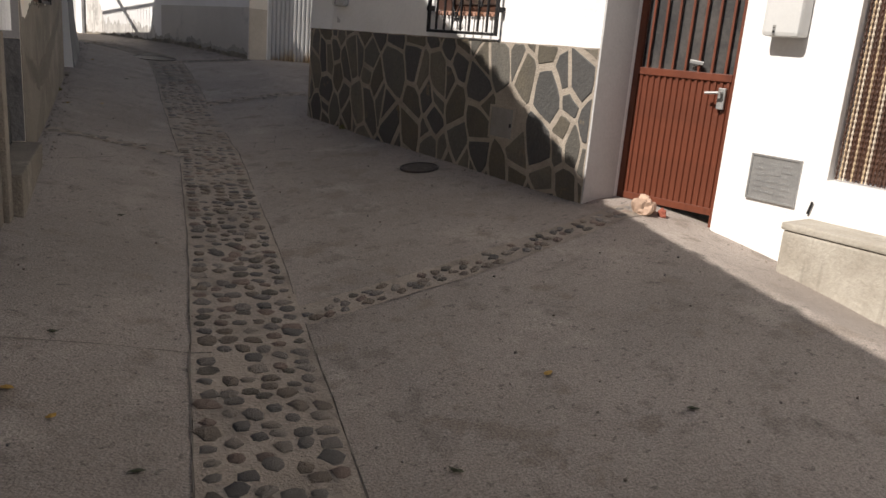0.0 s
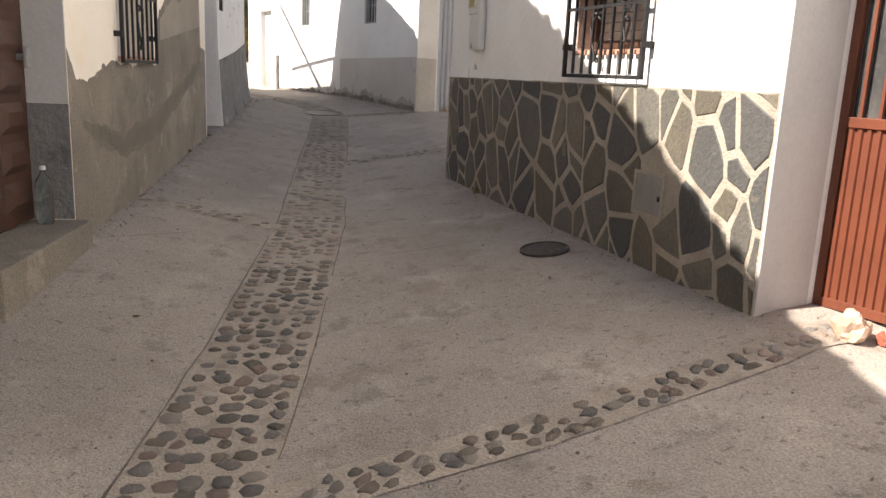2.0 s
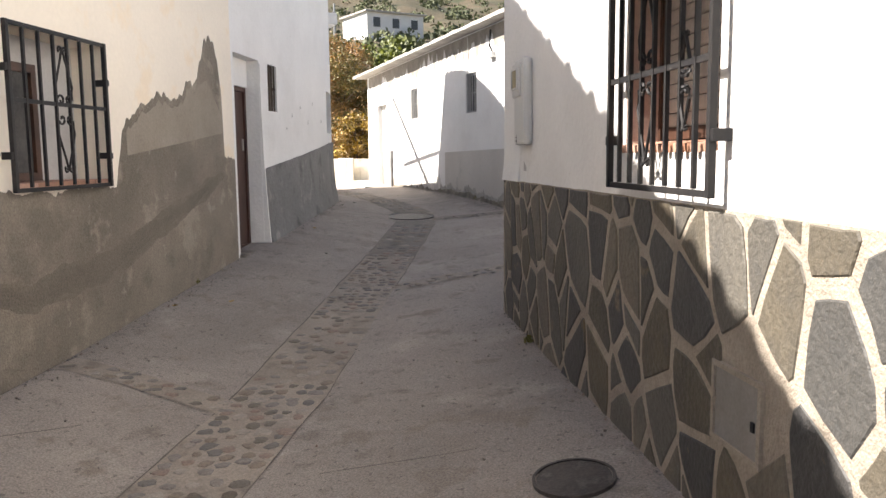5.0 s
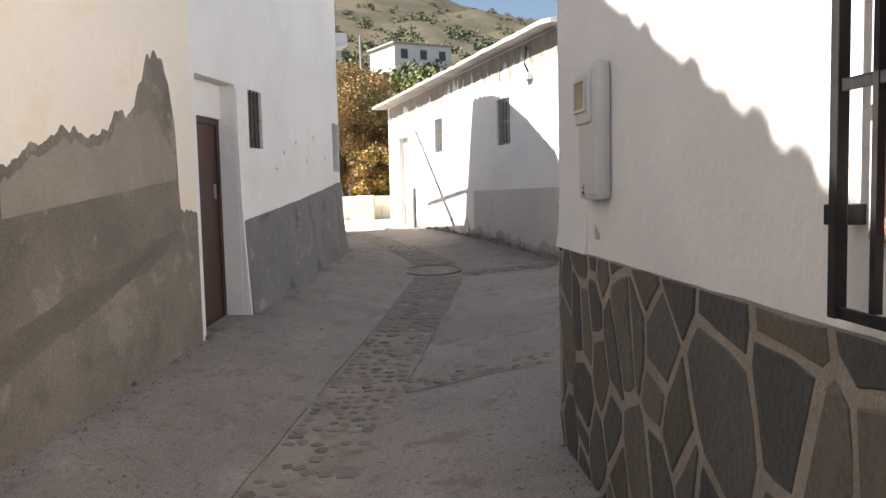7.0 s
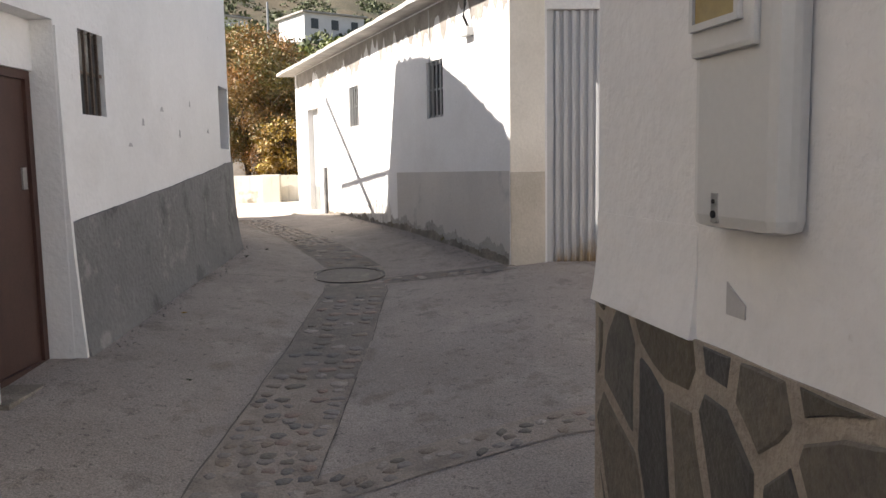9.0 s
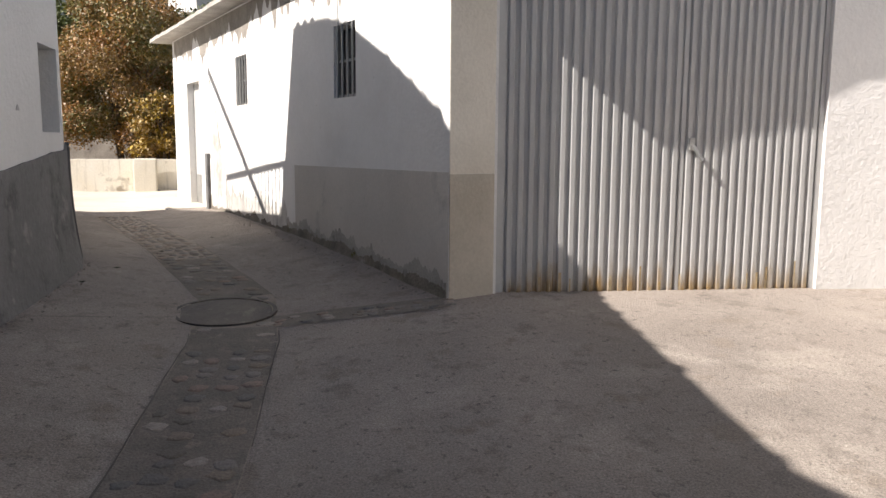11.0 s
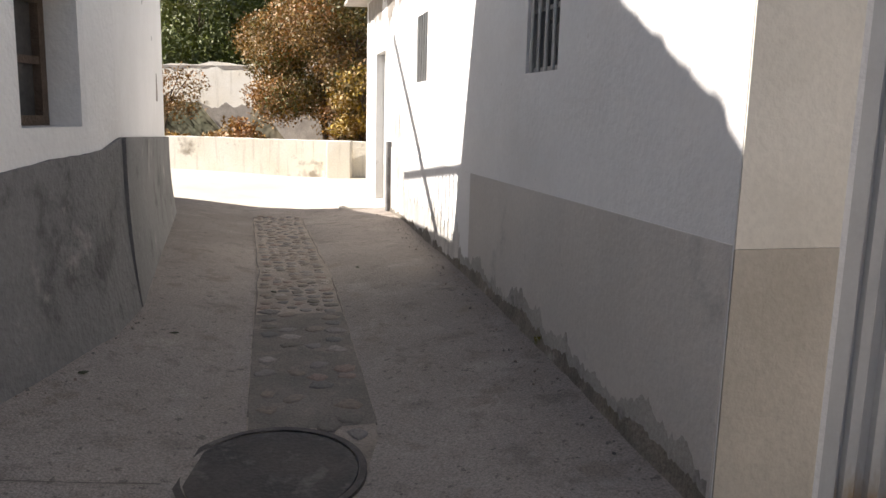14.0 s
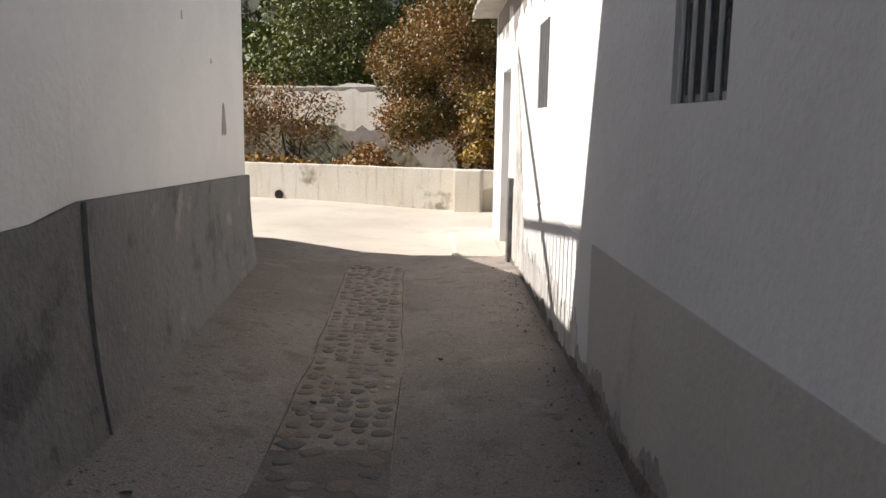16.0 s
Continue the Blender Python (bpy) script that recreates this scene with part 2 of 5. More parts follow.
SOIL = mat("dry_soil", (0.26, 0.2, 0.13), (0.16, 0.12, 0.08), big=2, fine=30, bump=0.8, depth=0.03, grit=0.25)
BARK = mat("bark", (0.12, 0.085, 0.06), (0.07, 0.05, 0.035), big=8, fine=50, bump=0.8, depth=0.015)
LEAF_RUST = mat("autumn_leaf", (0.36, 0.2, 0.065), (0.22, 0.165, 0.055), big=0.9, fine=12, rough=0.6, bump=0, per_island=0.32, spots=(0.42, 0.21, 0.065), spot_scale=1.6, spot_at=0.52)
LEAF_YELLOW = mat("yellow_leaf", (0.45, 0.31, 0.06), (0.36, 0.22, 0.05), big=1.5, fine=12, rough=0.6, bump=0, per_island=0.35)
LEAF_GREEN = mat("green_leaf", (0.19, 0.21, 0.05), (0.11, 0.14, 0.04), big=1.2, fine=12, rough=0.6, bump=0, per_island=0.4)
LEAF_OLIVE = mat("olive_autumn_leaf", (0.2, 0.17, 0.045), (0.12, 0.12, 0.034), big=1.5, fine=12, rough=0.6, bump=0, per_island=0.4)
STONE_PALE = mat("pale_limestone", (0.5, 0.35, 0.26), (0.4, 0.28, 0.2), big=14, fine=60, bump=0.5, depth=0.006)


def glass(name, tint, rough=0.05):
    m = bpy.data.materials.new(name)
    m.use_nodes = True
    b = m.node_tree.nodes["Principled BSDF"]
    b.inputs["Base Color"].default_value = (*tint, 1)
    b.inputs["Roughness"].default_value = rough
    b.inputs["Transmission Weight"].default_value = 1.0
    b.inputs["IOR"].default_value = 1.33
    return m


BOTTLE = glass("clear_bottle_plastic", (0.85, 0.92, 0.9))
PANE = mat("dusty_pane", (0.05, 0.05, 0.05), (0.09, 0.085, 0.08), big=5, fine=40, rough=0.2, bump=0.02)


# ---- mesh helpers ----
def link(name, bm, material, parent=None, label="", smooth=False):
    me = bpy.data.meshes.new(name)
    bmesh.ops.recalc_face_normals(bm, faces=bm.faces)
    bm.to_mesh(me)
    bm.free()
    if smooth:
        for p in me.polygons:
            p.use_smooth = True
    me.materials.append(material)
    ob = new(name, me)
    if parent:
        ob.parent = parent
    if label:
        ob["label"] = label
    return ob


part = link


def empty(name, m=None):
    ob = new(name)
    if m:
        ob.matrix_world = m
    return ob


def box(bm, lo, hi, m=None, bevel=0.0):
    c = [(a + b) / 2 for a, b in zip(lo, hi)]
    r = bmesh.ops.create_cube(bm, size=1, matrix=Matrix.LocRotScale(c, None, [b - a for a, b in zip(lo, hi)]))
    vs = r["verts"]
    if bevel:
        es = list({e for v in vs for e in v.link_edges})
        vs = list({v for f in bmesh.ops.bevel(bm, geom=es, offset=bevel, segments=2, affect="EDGES", profile=0.6)["faces"] for v in f.verts} | {v for v in vs if v.is_valid})
    if m:
        bmesh.ops.transform(bm, matrix=m, verts=vs)
    return vs


def rod(bm, a, b, r, sides=8, r2=None):
    a, b = Vector(a), Vector(b)
    d = b - a
    m = Matrix.Translation((a + b) / 2) @ d.to_track_quat("Z", "Y").to_matrix().to_4x4()
    bmesh.ops.create_cone(bm, cap_ends=True, segments=sides, radius1=r, radius2=r if r2 is None else r2, depth=d.length, matrix=m)


def tube(bm, pts, r, sides=6):
    """A round bar bent through pts."""
    pts = [Vector(p) for p in pts]
    rings = []
    for i, p in enumerate(pts):
        d = pts[min(i + 1, len(pts) - 1)] - pts[max(i - 1, 0)]
        q = d.to_track_quat("Z", "Y")
        rings.append([bm.verts.new(p + q @ Vector((r * math.cos(k * math.tau / sides), r * math.sin(k * math.tau / sides), 0))) for k in range(sides)])
    for a, b in zip(rings, rings[1:]):
        for k in range(sides):
            bm.faces.new((a[k], a[(k + 1) % sides], b[(k + 1) % sides], b[k]))
    bm.faces.new(rings[0][::-1])
    bm.faces.new(rings[-1])


class Line:
    """A wall's plan: points in order; s is the length along it, off goes to its street side."""

    def __init__(self, pts, side):
        self.p = [Vector((x, y, 0)) for x, y in pts]
        self.s = [0.0]
        for a, b in zip(self.p, self.p[1:]):
            self.s.append(self.s[-1] + (b - a).length)
        self.side = side

    def at(self, s, off=0.0, z=0.0):
        s0 = max(0.0, min(self.s[-1], s))
        i = 0
        while i < len(self.p) - 2 and s0 > self.s[i + 1]:
            i += 1
        a, b = self.p[i], self.p[i + 1]
        d = (b - a).normalized()
        n = Vector((-d.y, d.x, 0)) * self.side
        # blend the normal at the corners
        for j, sj in enumerate(self.s[1:-1], 1):
            if abs(s0 - sj) < 1e-6:
                d2 = (self.p[j + 1] - self.p[j]).normalized()
                d1 = (self.p[j] - self.p[j - 1]).normalized()
                n1, n2 = Vector((-d1.y, d1.x, 0)) * self.side, Vector((-d2.y, d2.x, 0)) * self.side
                n = (n1 + n2).normalized() / max(0.5, math.sqrt((1 + n1.dot(n2)) / 2))
        q = a + d * (s - self.s[i]) + n * off
        return Vector((q.x, q.y, z))

    def of_y(self, y):
        """s where the plan has that y."""
        for i, (a, b) in enumerate(zip(self.p, self.p[1:])):
            if min(a.y, b.y) <= y <= max(a.y, b.y) and a.y != b.y:
                return self.s[i] + (y - a.y) / (b.y - a.y) * (self.s[i + 1] - self.s[i])
        return self.s[0] if abs(y - self.p[0].y) < abs(y - self.p[-1].y) else self.s[-1]

    def frame_at(self, s, z=0.0, off=0.0):
        """A pose with x along the wall, y into it, z up."""
        o = self.at(s, off, z)
        d = (self.at(s + 0.01) - self.at(s - 0.01)).normalized()
        n = Vector((-d.y, d.x, 0)) * self.side
        x = Vector((0, 0, 1)).cross(n)
        return Matrix(((x.x, -n.x, 0, o.x), (x.y, -n.y, 0, o.y), (0, 0, 1, o.z), (0, 0, 0, 1)))


def wall(name, line, top, material, thick=0.35, holes=(), low=-1.0, parent=None, step=0.5, s0=None, s1=None):
    """A solid wall on a plan line. top: height by s; holes: (s0, s1, z0, z1)."""
    s0 = line.s[0] if s0 is None else s0
    s1 = line.s[-1] if s1 is None else s1
    ss = {s0, s1} | {s for s in line.s if s0 < s < s1} | {h[i] for h in holes for i in (0, 1)}
    ss |= {s0 + i * step for i in range(int((s1 - s0) / step) + 1)}
    ss = sorted(ss)
    ss = [a for i, a in enumerate(ss) if i == 0 or a - ss[i - 1] > 1e-4]
    zs = sorted({low, 0.5, 1.0} | {h[i] for h in holes for i in (2, 3)}) + [None]
    bm = bmesh.new()
    grid = {}

    def v(i, j, back):
        k = (i, j, back)
        if k not in grid:
            z = top(ss[i]) if zs[j] is None else zs[j]
            grid[k] = bm.verts.new(line.at(ss[i], -thick if back else 0.0, z))
        return grid[k]

    def solid(i, j):
        if not (0 <= i < len(ss) - 1 and 0 <= j < len(zs) - 1):
            return False
        if zs[j + 1] is None:
            return True
        sm, zm = (ss[i] + ss[i + 1]) / 2, (zs[j] + zs[j + 1]) / 2
        return not any(h[0] < sm < h[1] and h[2] < zm < h[3] for h in holes)

    for i in range(len(ss) - 1):
        for j in range(len(zs) - 1):
            if not solid(i, j):
                continue
            for back in (False, True):
                bm.faces.new((v(i, j, back), v(i + 1, j, back), v(i + 1, j + 1, back), v(i, j + 1, back)))
            for di, dj, p, q in ((-1, 0, (i, j), (i, j + 1)), (1, 0, (i + 1, j), (i + 1, j + 1)), (0, -1, (i, j), (i + 1, j)), (0, 1, (i, j + 1), (i + 1, j + 1))):
                if not solid(i + di, j + dj):
                    bm.faces.new((v(*p, False), v(*q, False), v(*q, True), v(*p, True)))
    return link(name, bm, material, parent)


def band(name, line, s0, s1, low, top, material, off=0.005, step=0.04, parent=None, label="", rows=1, flare=0.0):
    """A coat on a wall from low(s) to top(s), proud by off, with closed edges; flare spreads its foot."""
    n = max(2, int((s1 - s0) / step))
    ss = sorted({s0 + (s1 - s0) * i / n for i in range(n + 1)} | {s for s in line.s if s0 < s < s1})
    bm = bmesh.new()
    cols = []
    for s in ss:
        lo, hi = low(s), top(s)
        f = [bm.verts.new(line.at(s, off + flare * (1 - k / rows) ** 2.5, lo + (hi - lo) * k / rows)) for k in range(rows + 1)]
        cols.append((f, bm.verts.new(line.at(s, -0.004, hi)), bm.verts.new(line.at(s, -0.004, lo))))
    for (f1, t1, l1), (f2, t2, l2) in zip(cols, cols[1:]):
        for k in range(rows):
            bm.faces.new((f1[k], f2[k], f2[k + 1], f1[k + 1]))
        bm.faces.new((f1[-1], f2[-1], t2, t1))
        bm.faces.new((l1, l2, f2[0], f1[0]))
    for f, t, lo in (cols[0], cols[-1]):
        bm.faces.new((*f, t, lo))
    return link(name, bm, material, parent, label)


def rag(s, seed, amount, freq=6.0):
    return amount * (noise.noise((s * freq, seed * 7.3, 0)) + 0.6 * noise.noise((s * freq * 3.1, seed * 3.1, 5)))


# ---- plan ----
GY = (-12, 2.1, 4.7, 7.3, 9.7, 12.0, 13.4, 14.4, 15.6, 17.0, 19.5, 24)
GX = (-2.2, 0.69, 1.18, 1.61, 1.87, 2.15, 2.28, 2.27, 1.9, 1.47, 0.6, -0.6)
HALF = 0.265


def gutter_x(y):
    return interp(y, GY, GX)


def street_z(y):
    return interp(y, (-14, -10, 0, 4.9, 6.86, 7.6, 9.2, 12.95, 14.9, 16.4, 20.2, 23, 26, 30), (-0.4, -0.35, 0, 0.21, 0.33, 0.365, 0.485, 0.8, 0.92, 0.98, 1.0, 1.05, 1.06, 1.06))


def ground_z(x, y):
    e = x - gutter_x(y)
    s = max(0.0, abs(e) - HALF)
    if e > 0:
        k = interp(y, (0, 4, 8, 9.5), (0.12, 0.135, 0.12, 0.1))
        reach = interp(y, (0, 5, 8, 9.5), (2.4, 2.3, 1.6, 1.1))
        rise = k * min(s, reach) - interp(y, (1.0, 2.4, 3.7, 4.2), (0.25, 0.25, 0.1, 0)) * max(0.0, min(0.8, s - reach))
    else:
        rise = 0.15 * min(s, 1.0)
    rise *= interp(y, (19, 21.5), (1, 0.3))
    return street_z(y) + rise


def uneven(x, y):
    return 0.006 * noise.noise((x * 1.3, y * 1.3, 0)) + 0.0025 * noise.noise((x * 4, y * 4, 3))


LEFT = Line([(-2.5, -14.0), (-1.15, -4.0), (-0.06, 4.8), (0.11, 6.27), (0.63, 10.62), (0.72, 11.42), (0.9, 13.0), (1.0, 14.4), (1.0, 15.1), (0.89, 15.6), (-0.4, 19.05), (-1.3, 20.15), (-5.0, 20.3)], -1)
STONE = Line([(9.0, 8.7), (3.16, 8.88), (3.05, 8.8), (3.33, 6.5), (3.57, 4.36), (3.93, 4.46)], -1)
RIGHT = Line([(3.93, 4.46), (4.18, 3.72), (4.38, 2.4), (5.0, -2.0), (5.4, -14.0)], -1)
BARN = Line([(9.5, 13.4), (6.47, 13.71), (4.02, 13.9), (3.675, 13.78), (1.69, 20.2), (0.99, 22.45), (8.0, 24.6)], 1)
SL, SS, SR, SB = LEFT.of_y, STONE.of_y, RIGHT.of_y, BARN.of_y


# ---- ground ----
def axis(lo, hi, step, far):
    a = list(np.arange(lo, hi + 1e-6, step))
    out, d = [], step
    x = a[-1]
    while x < far:
        d *= 1.5
        x += d
        out.append(x)
    pre, d, x = [], step, a[0]
    while x > -far:
        d *= 1.5
        x -= d
        pre.append(x)
    return pre[::-1] + a + out


def build_ground():
    xs, ys = axis(-2.0, 7.0, 0.09, 1500), axis(-3.0, 26.0, 0.09, 1500)
    verts, faces = [], []
    for y in ys:
        for x in xs:
            z = ground_z(max(-6, min(12, x)), max(-14, min(30, y)))
            z += uneven(x, y)
            verts.append((x, y, z))
    w = len(xs)
    for j in range(len(ys) - 1):
        for i in range(w - 1):
            k = j * w + i
            faces.append((k, k + 1, k + w + 1, k + w))
    me = bpy.data.meshes.new("ground")
    me.from_pydata(verts, [], faces)
    for p in me.polygons:
        p.use_smooth = True
    me.materials.append(CONCRETE)
    return tagged(new("ground", me), "worn grey-brown concrete village street sloping to a gutter", "ground", kind="structure")


ground = build_ground()


def build_far_road():
    """The cross road at the end of the lane, laid on the ground, its colour paled for sunlight."""
    xs, ys = [-12 + 0.25 * i for i in range(61)], [20.45 + 0.2 * i for i in range(21)]
    verts = [(x, y + (0.05 * noise.noise((x * 2.7, 0, 8)) if y < 20.5 else 0), ground_z(max(-6, min(12, x)), y) + uneven(x, y) + (0.008 if y > 20.5 else -0.01)) for y in ys for x in xs]
    w = len(xs)
    me = bpy.data.meshes.new("road")
    me.from_pydata(verts, [], [(k, k + 1, k + w + 1, k + w) for j in range(len(ys) - 1) for k in range(j * w, j * w + w - 1)])
    me.materials.append(SUNLIT_CONCRETE)
    return tagged(new("road", me), "concrete cross road at the lane end, coloured paler for sunlight", "road", kind="structure")


build_far_road()


# ---- left houses ----
def left_top(s):
    y = LEFT.at(s).y
    if s > SL(16.4):
        return 3.35
    return interp(y, (-14, 1.3, 3.85, 4.6, 5.17, 6.47, 7.96, 8.5, 10.5, 10.7, 13.3, 13.37, 14.25, 15.8, 16.4), (3.9, 3.9, 4.26, 4.54, 4.71, 5.08, 5.42, 5.55, 4.5, 4.46, 4.64, 4.8, 4.95, 5.17, 5.2))


DOOR1 = (SL(5.1), SL(6.27))
WINL = (SL(7.3), SL(8.3))
DOOR2 = (SL(10.66), SL(11.4))
WINS = (SL(11.68), SL(12.0))
WIN3 = (SL(14.58), SL(15.05))
left_wall = wall("wall_left_cream_house", LEFT, left_top, CREAM, 0.35, [(*DOOR1, 0.56, 2.75), (*WINL, 1.56, 2.46)], s1=SL(10.6))
tagged(left_wall, "cream painted house wall with bare cement lower part", "wall", kind="structure")
left_wall2 = wall("wall_left_white_house", LEFT, left_top, WHITE, 0.35, [(*DOOR2, 0.77, 2.73), (*WINS, 2.23, 2.73), (*WIN3, 2.07, 2.67)], s0=SL(10.6), s1=SL(16.4))
tagged(left_wall2, "whitewashed house wall with dark grey painted dado", "wall", kind="structure")
left_wall3 = wall("wall_left_terrace", LEFT, left_top, WHITE, 0.35, s0=SL(16.4))
tagged(left_wall3, "whitewashed low terrace wall with dark grey dado", "wall", kind="structure")


def block(name, pts, low, high, material, label):
    """A closed prism behind walls, given by plan corners."""
    bm = bmesh.new()
    a = [bm.verts.new((x, y, low)) for x, y in pts]
    b = [bm.verts.new((x, y, high)) for x, y in pts]
    bm.faces.new(a)
    bm.faces.new(b)
    for i in range(len(pts)):
        j = (i + 1) % len(pts)
        bm.faces.new((a[i], a[j], b[j], b[i]))
    return tagged(link(name, bm, material), label, name.split("_")[0], kind="structure")


# flat backs that close the houses
def back_of(name, line, s0, s1, depth, low, top, material, label, n=24):
    """The body of a house behind a wall line, with a roof that follows top(s)."""
    bm = bmesh.new()
    rows = []
    for i in range(n + 1):
        s = s0 + (s1 - s0) * i / n
        z = top(s)
        rows.append([bm.verts.new(p) for p in (line.at(s, -0.351, low), line.at(s, -0.351, z), line.at(s, -depth, z + 0.02), line.at(s, -depth, low))])
    for a, b in zip(rows, rows[1:]):
        for k in (1, 2):
            bm.faces.new((a[k], a[k + 1], b[k + 1], b[k]))
    bm.faces.new(rows[0])
    bm.faces.new(rows[-1])
    return tagged(link(name, bm, material), label, "roof", kind="structure")


back_of("roof_left_cream_house", LEFT, SL(-13.9), SL(10.6), 3.0, -0.4, left_top, ROOF_EDGE, "weathered sloping roof of the cream house", 80)
back_of("roof_left_white_house", LEFT, SL(10.6), SL(16.4), 2.6, -0.4, left_top, ROOF_EDGE, "weathered sloping roof of the white house", 60)
back_of("roof_left_terrace", LEFT, SL(16.4), SL(19.0), 2.2, -0.4, lambda s: 3.1, CONCRETE, "flat concrete terrace roof")


def tile_row():
    """Barrel tiles laid along the sloping street edge of the left roofs."""
    for nm, y0, y1 in (("roof_tiles_cream_house", 0.6, 10.5), ("roof_tiles_white_house", 10.75, 16.35)):
        root = empty(nm)
        tagged(root, "row of old terracotta barrel tiles along the roof edge", "roof tiles", kind="structure")
        s, s1 = SL(y0), SL(y1)
        me = None
        while s < s1:
            if me is None:
                bm = bmesh.new()
                vs = []
                for k in range(7):
                    a = math.pi * k / 6
                    for rr in (0.085, 0.07):
                        for y in (-0.012, 0.45):
                            r2 = rr * (1.0 if y < 0 else 0.85)
                            vs.append(bm.verts.new((-r2 * math.cos(a), y, r2 * math.sin(a))))
                for k in range(6):
                    o, p = vs[4 * k:4 * k + 4], vs[4 * k + 4:4 * k + 8]
                    bm.faces.new((o[0], p[0], p[1], o[1]))
                    bm.faces.new((o[2], o[3], p[3], p[2]))
                    bm.faces.new((o[0], o[2], p[2], p[0]))
                    bm.faces.new((o[1], p[1], p[3], o[3]))
                ob = link("roof_tile", bm, TERRACOTTA, root)
                me = ob.data
            else:
                ob = new("roof_tile", me)
                ob.parent = root
            ob.matrix_world = LEFT.frame_at(s, left_top(s) - 0.085 + random.uniform(-0.03, 0.035))
            s += 0.2


tile_row()


# coats on the left walls
band("door_pier", LEFT, SL(11.4) + 0.002, SL(11.43) - 0.002, lambda s: 0.6, lambda s: 2.7, WHITE, 0.012, 0.02, left_wall2, "chipped white plaster pier with a spreading foot", 8, 0.075)

def low_left(s):
    p = LEFT.at(s)
    return ground_z(p.x + 0.05, p.y) - 0.1


def cement_top(s):
    y = LEFT.at(s).y
    z = interp(y, (5.0, 6.27, 6.4, 7.2, 8.4, 8.5, 8.75, 8.8, 9.4, 9.8, 10.0, 10.15, 10.25, 10.32, 10.34, 10.6), (1.6, 1.62, 1.42, 1.53, 1.54, 1.9, 2.05, 2.12, 2.2, 2.4, 2.7, 2.73, 2.6, 2.3, 1.74, 1.7))
    drip = max(0.0, noise.noise((s * 13.0, 4.4, 0))) * 0.09 if y < 10.2 else 0.0
    return z + rag(s, 2, 0.05 if y > 8.45 else 0.03, 6.0) + rag(s, 7, 0.012, 30.0) + (drip if y > 8.4 else 0.5 * drip)


band("cement_coat", LEFT, SL(6.275), SL(10.598), low_left, cement_top, RENDER, 0.004, 0.012, left_wall, "bare rough cement render with a ragged edge")
band("cement_coat", LEFT, SL(-13.0), SL(5.0), low_left, lambda s: 1.36 + rag(s, 5, 0.03), RENDER, 0.012, 0.06, left_wall, "bare rough cement render with a ragged edge")
band("white_strip", LEFT, SL(5.0), SL(5.098), lambda s: 1.46, lambda s: 4.3, WHITE, 0.012, 0.03, left_wall, "white painted strip beside the door")
band("pale_pier", LEFT, SL(5.0), SL(5.098), low_left, lambda s: 1.44 + rag(s, 6, 0.01, 9), GREYWASH, 0.014, 0.03, left_wall, "paler smooth cement beside the door")
band("smooth_patch", LEFT, SL(8.55), SL(10.3), lambda s: interp(LEFT.at(s).y, (8.55, 10.3), (1.75, 1.95)), lambda s: min(cement_top(s) - 0.06, interp(LEFT.at(s).y, (8.55, 8.7, 10.0, 10.3), (1.95, 2.08, 2.4, 2.1)) + rag(s, 17, 0.05, 4)), RENDER_NEW, 0.0065, 0.03, left_wall, "paler smooth mortar patch")
for i, dark in enumerate((0.93, 0.86, 0.79)):
    tone = mat("damp_cement", tuple(c * dark for c in (0.215, 0.183, 0.146)), tuple(c * dark for c in (0.165, 0.141, 0.112)), big=2, fine=75, bump=0.8, depth=0.014, grit=0.25)
    band("damp_trail", LEFT, SL(6.5 + 0.15 * i), SL(10.3 - 0.15 * i), lambda s, i=i: interp(LEFT.at(s).y, (6.5, 7.4, 8.2, 10.3), (1.12, 0.85, 0.91, 1.5)) + 0.022 * i + rag(s, 8 + i, 0.05, 2) + rag(s, 3 + i, 0.015, 14), lambda s, i=i: interp(LEFT.at(s).y, (6.5, 7.4, 8.2, 10.3), (1.2, 1.04, 1.14, 1.6)) - 0.022 * i + rag(s, 9 + i, 0.05, 2) + rag(s, 5 + i, 0.015, 14), tone, 0.005 + 0.0006 * i, 0.03, left_wall, "darker damp trail on the cement")


def dado_top(s):
    y = LEFT.at(s).y
    if s > SL(15.62):
        return interp(y, (15.6, 19.05), (2.0, 1.87))
    return interp(y, (11.42, 14.75, 15.3, 15.6), (1.6, 1.93, 1.95, 2.0)) + rag(s, 3, 0.006, 4)


band("grey_dado", LEFT, SL(11.43), SL(15.598), low_left, dado_top, DADO, 0.02, 0.06, left_wall2, "dark grey rough painted dado", 8, 0.09)
band("grey_dado", LEFT, SL(15.602), SL(19.04), low_left, dado_top, DADO, 0.04, 0.08, left_wall3, "dark grey rough painted dado", 8, 0.07)
band("grey_dado", LEFT, SL(19.06), LEFT.s[-1], low_left, lambda s: 1.85, DADO, 0.03, 0.3, left_wall3, "dark grey rough painted dado")
for y, z, w_, h_ in ((12.55, 2.2, 0.03, 0.05), (12.9, 2.32, 0.05, 0.03), (13.3, 2.14, 0.03, 0.06), (12.3, 2.05, 0.06, 0.02), (13.6, 2.4, 0.02, 0.04), (14.1, 2.2, 0.05, 0.03), (17.2, 2.9, 0.03, 0.05), (17.9, 2.7, 0.05, 0.03)):
    band("plaster_chip", LEFT, SL(y), SL(y) + w_, lambda s, z=z: z, lambda s, z=z, h_=h_, y=y, w_=w_: z + 0.006 + h_ * math.sin(math.pi * (s - SL(y)) / w_), GREYWASH, 0.003, 0.01, left_wall2 if y < 16 else left_wall3, "small grey chip in the plaster")
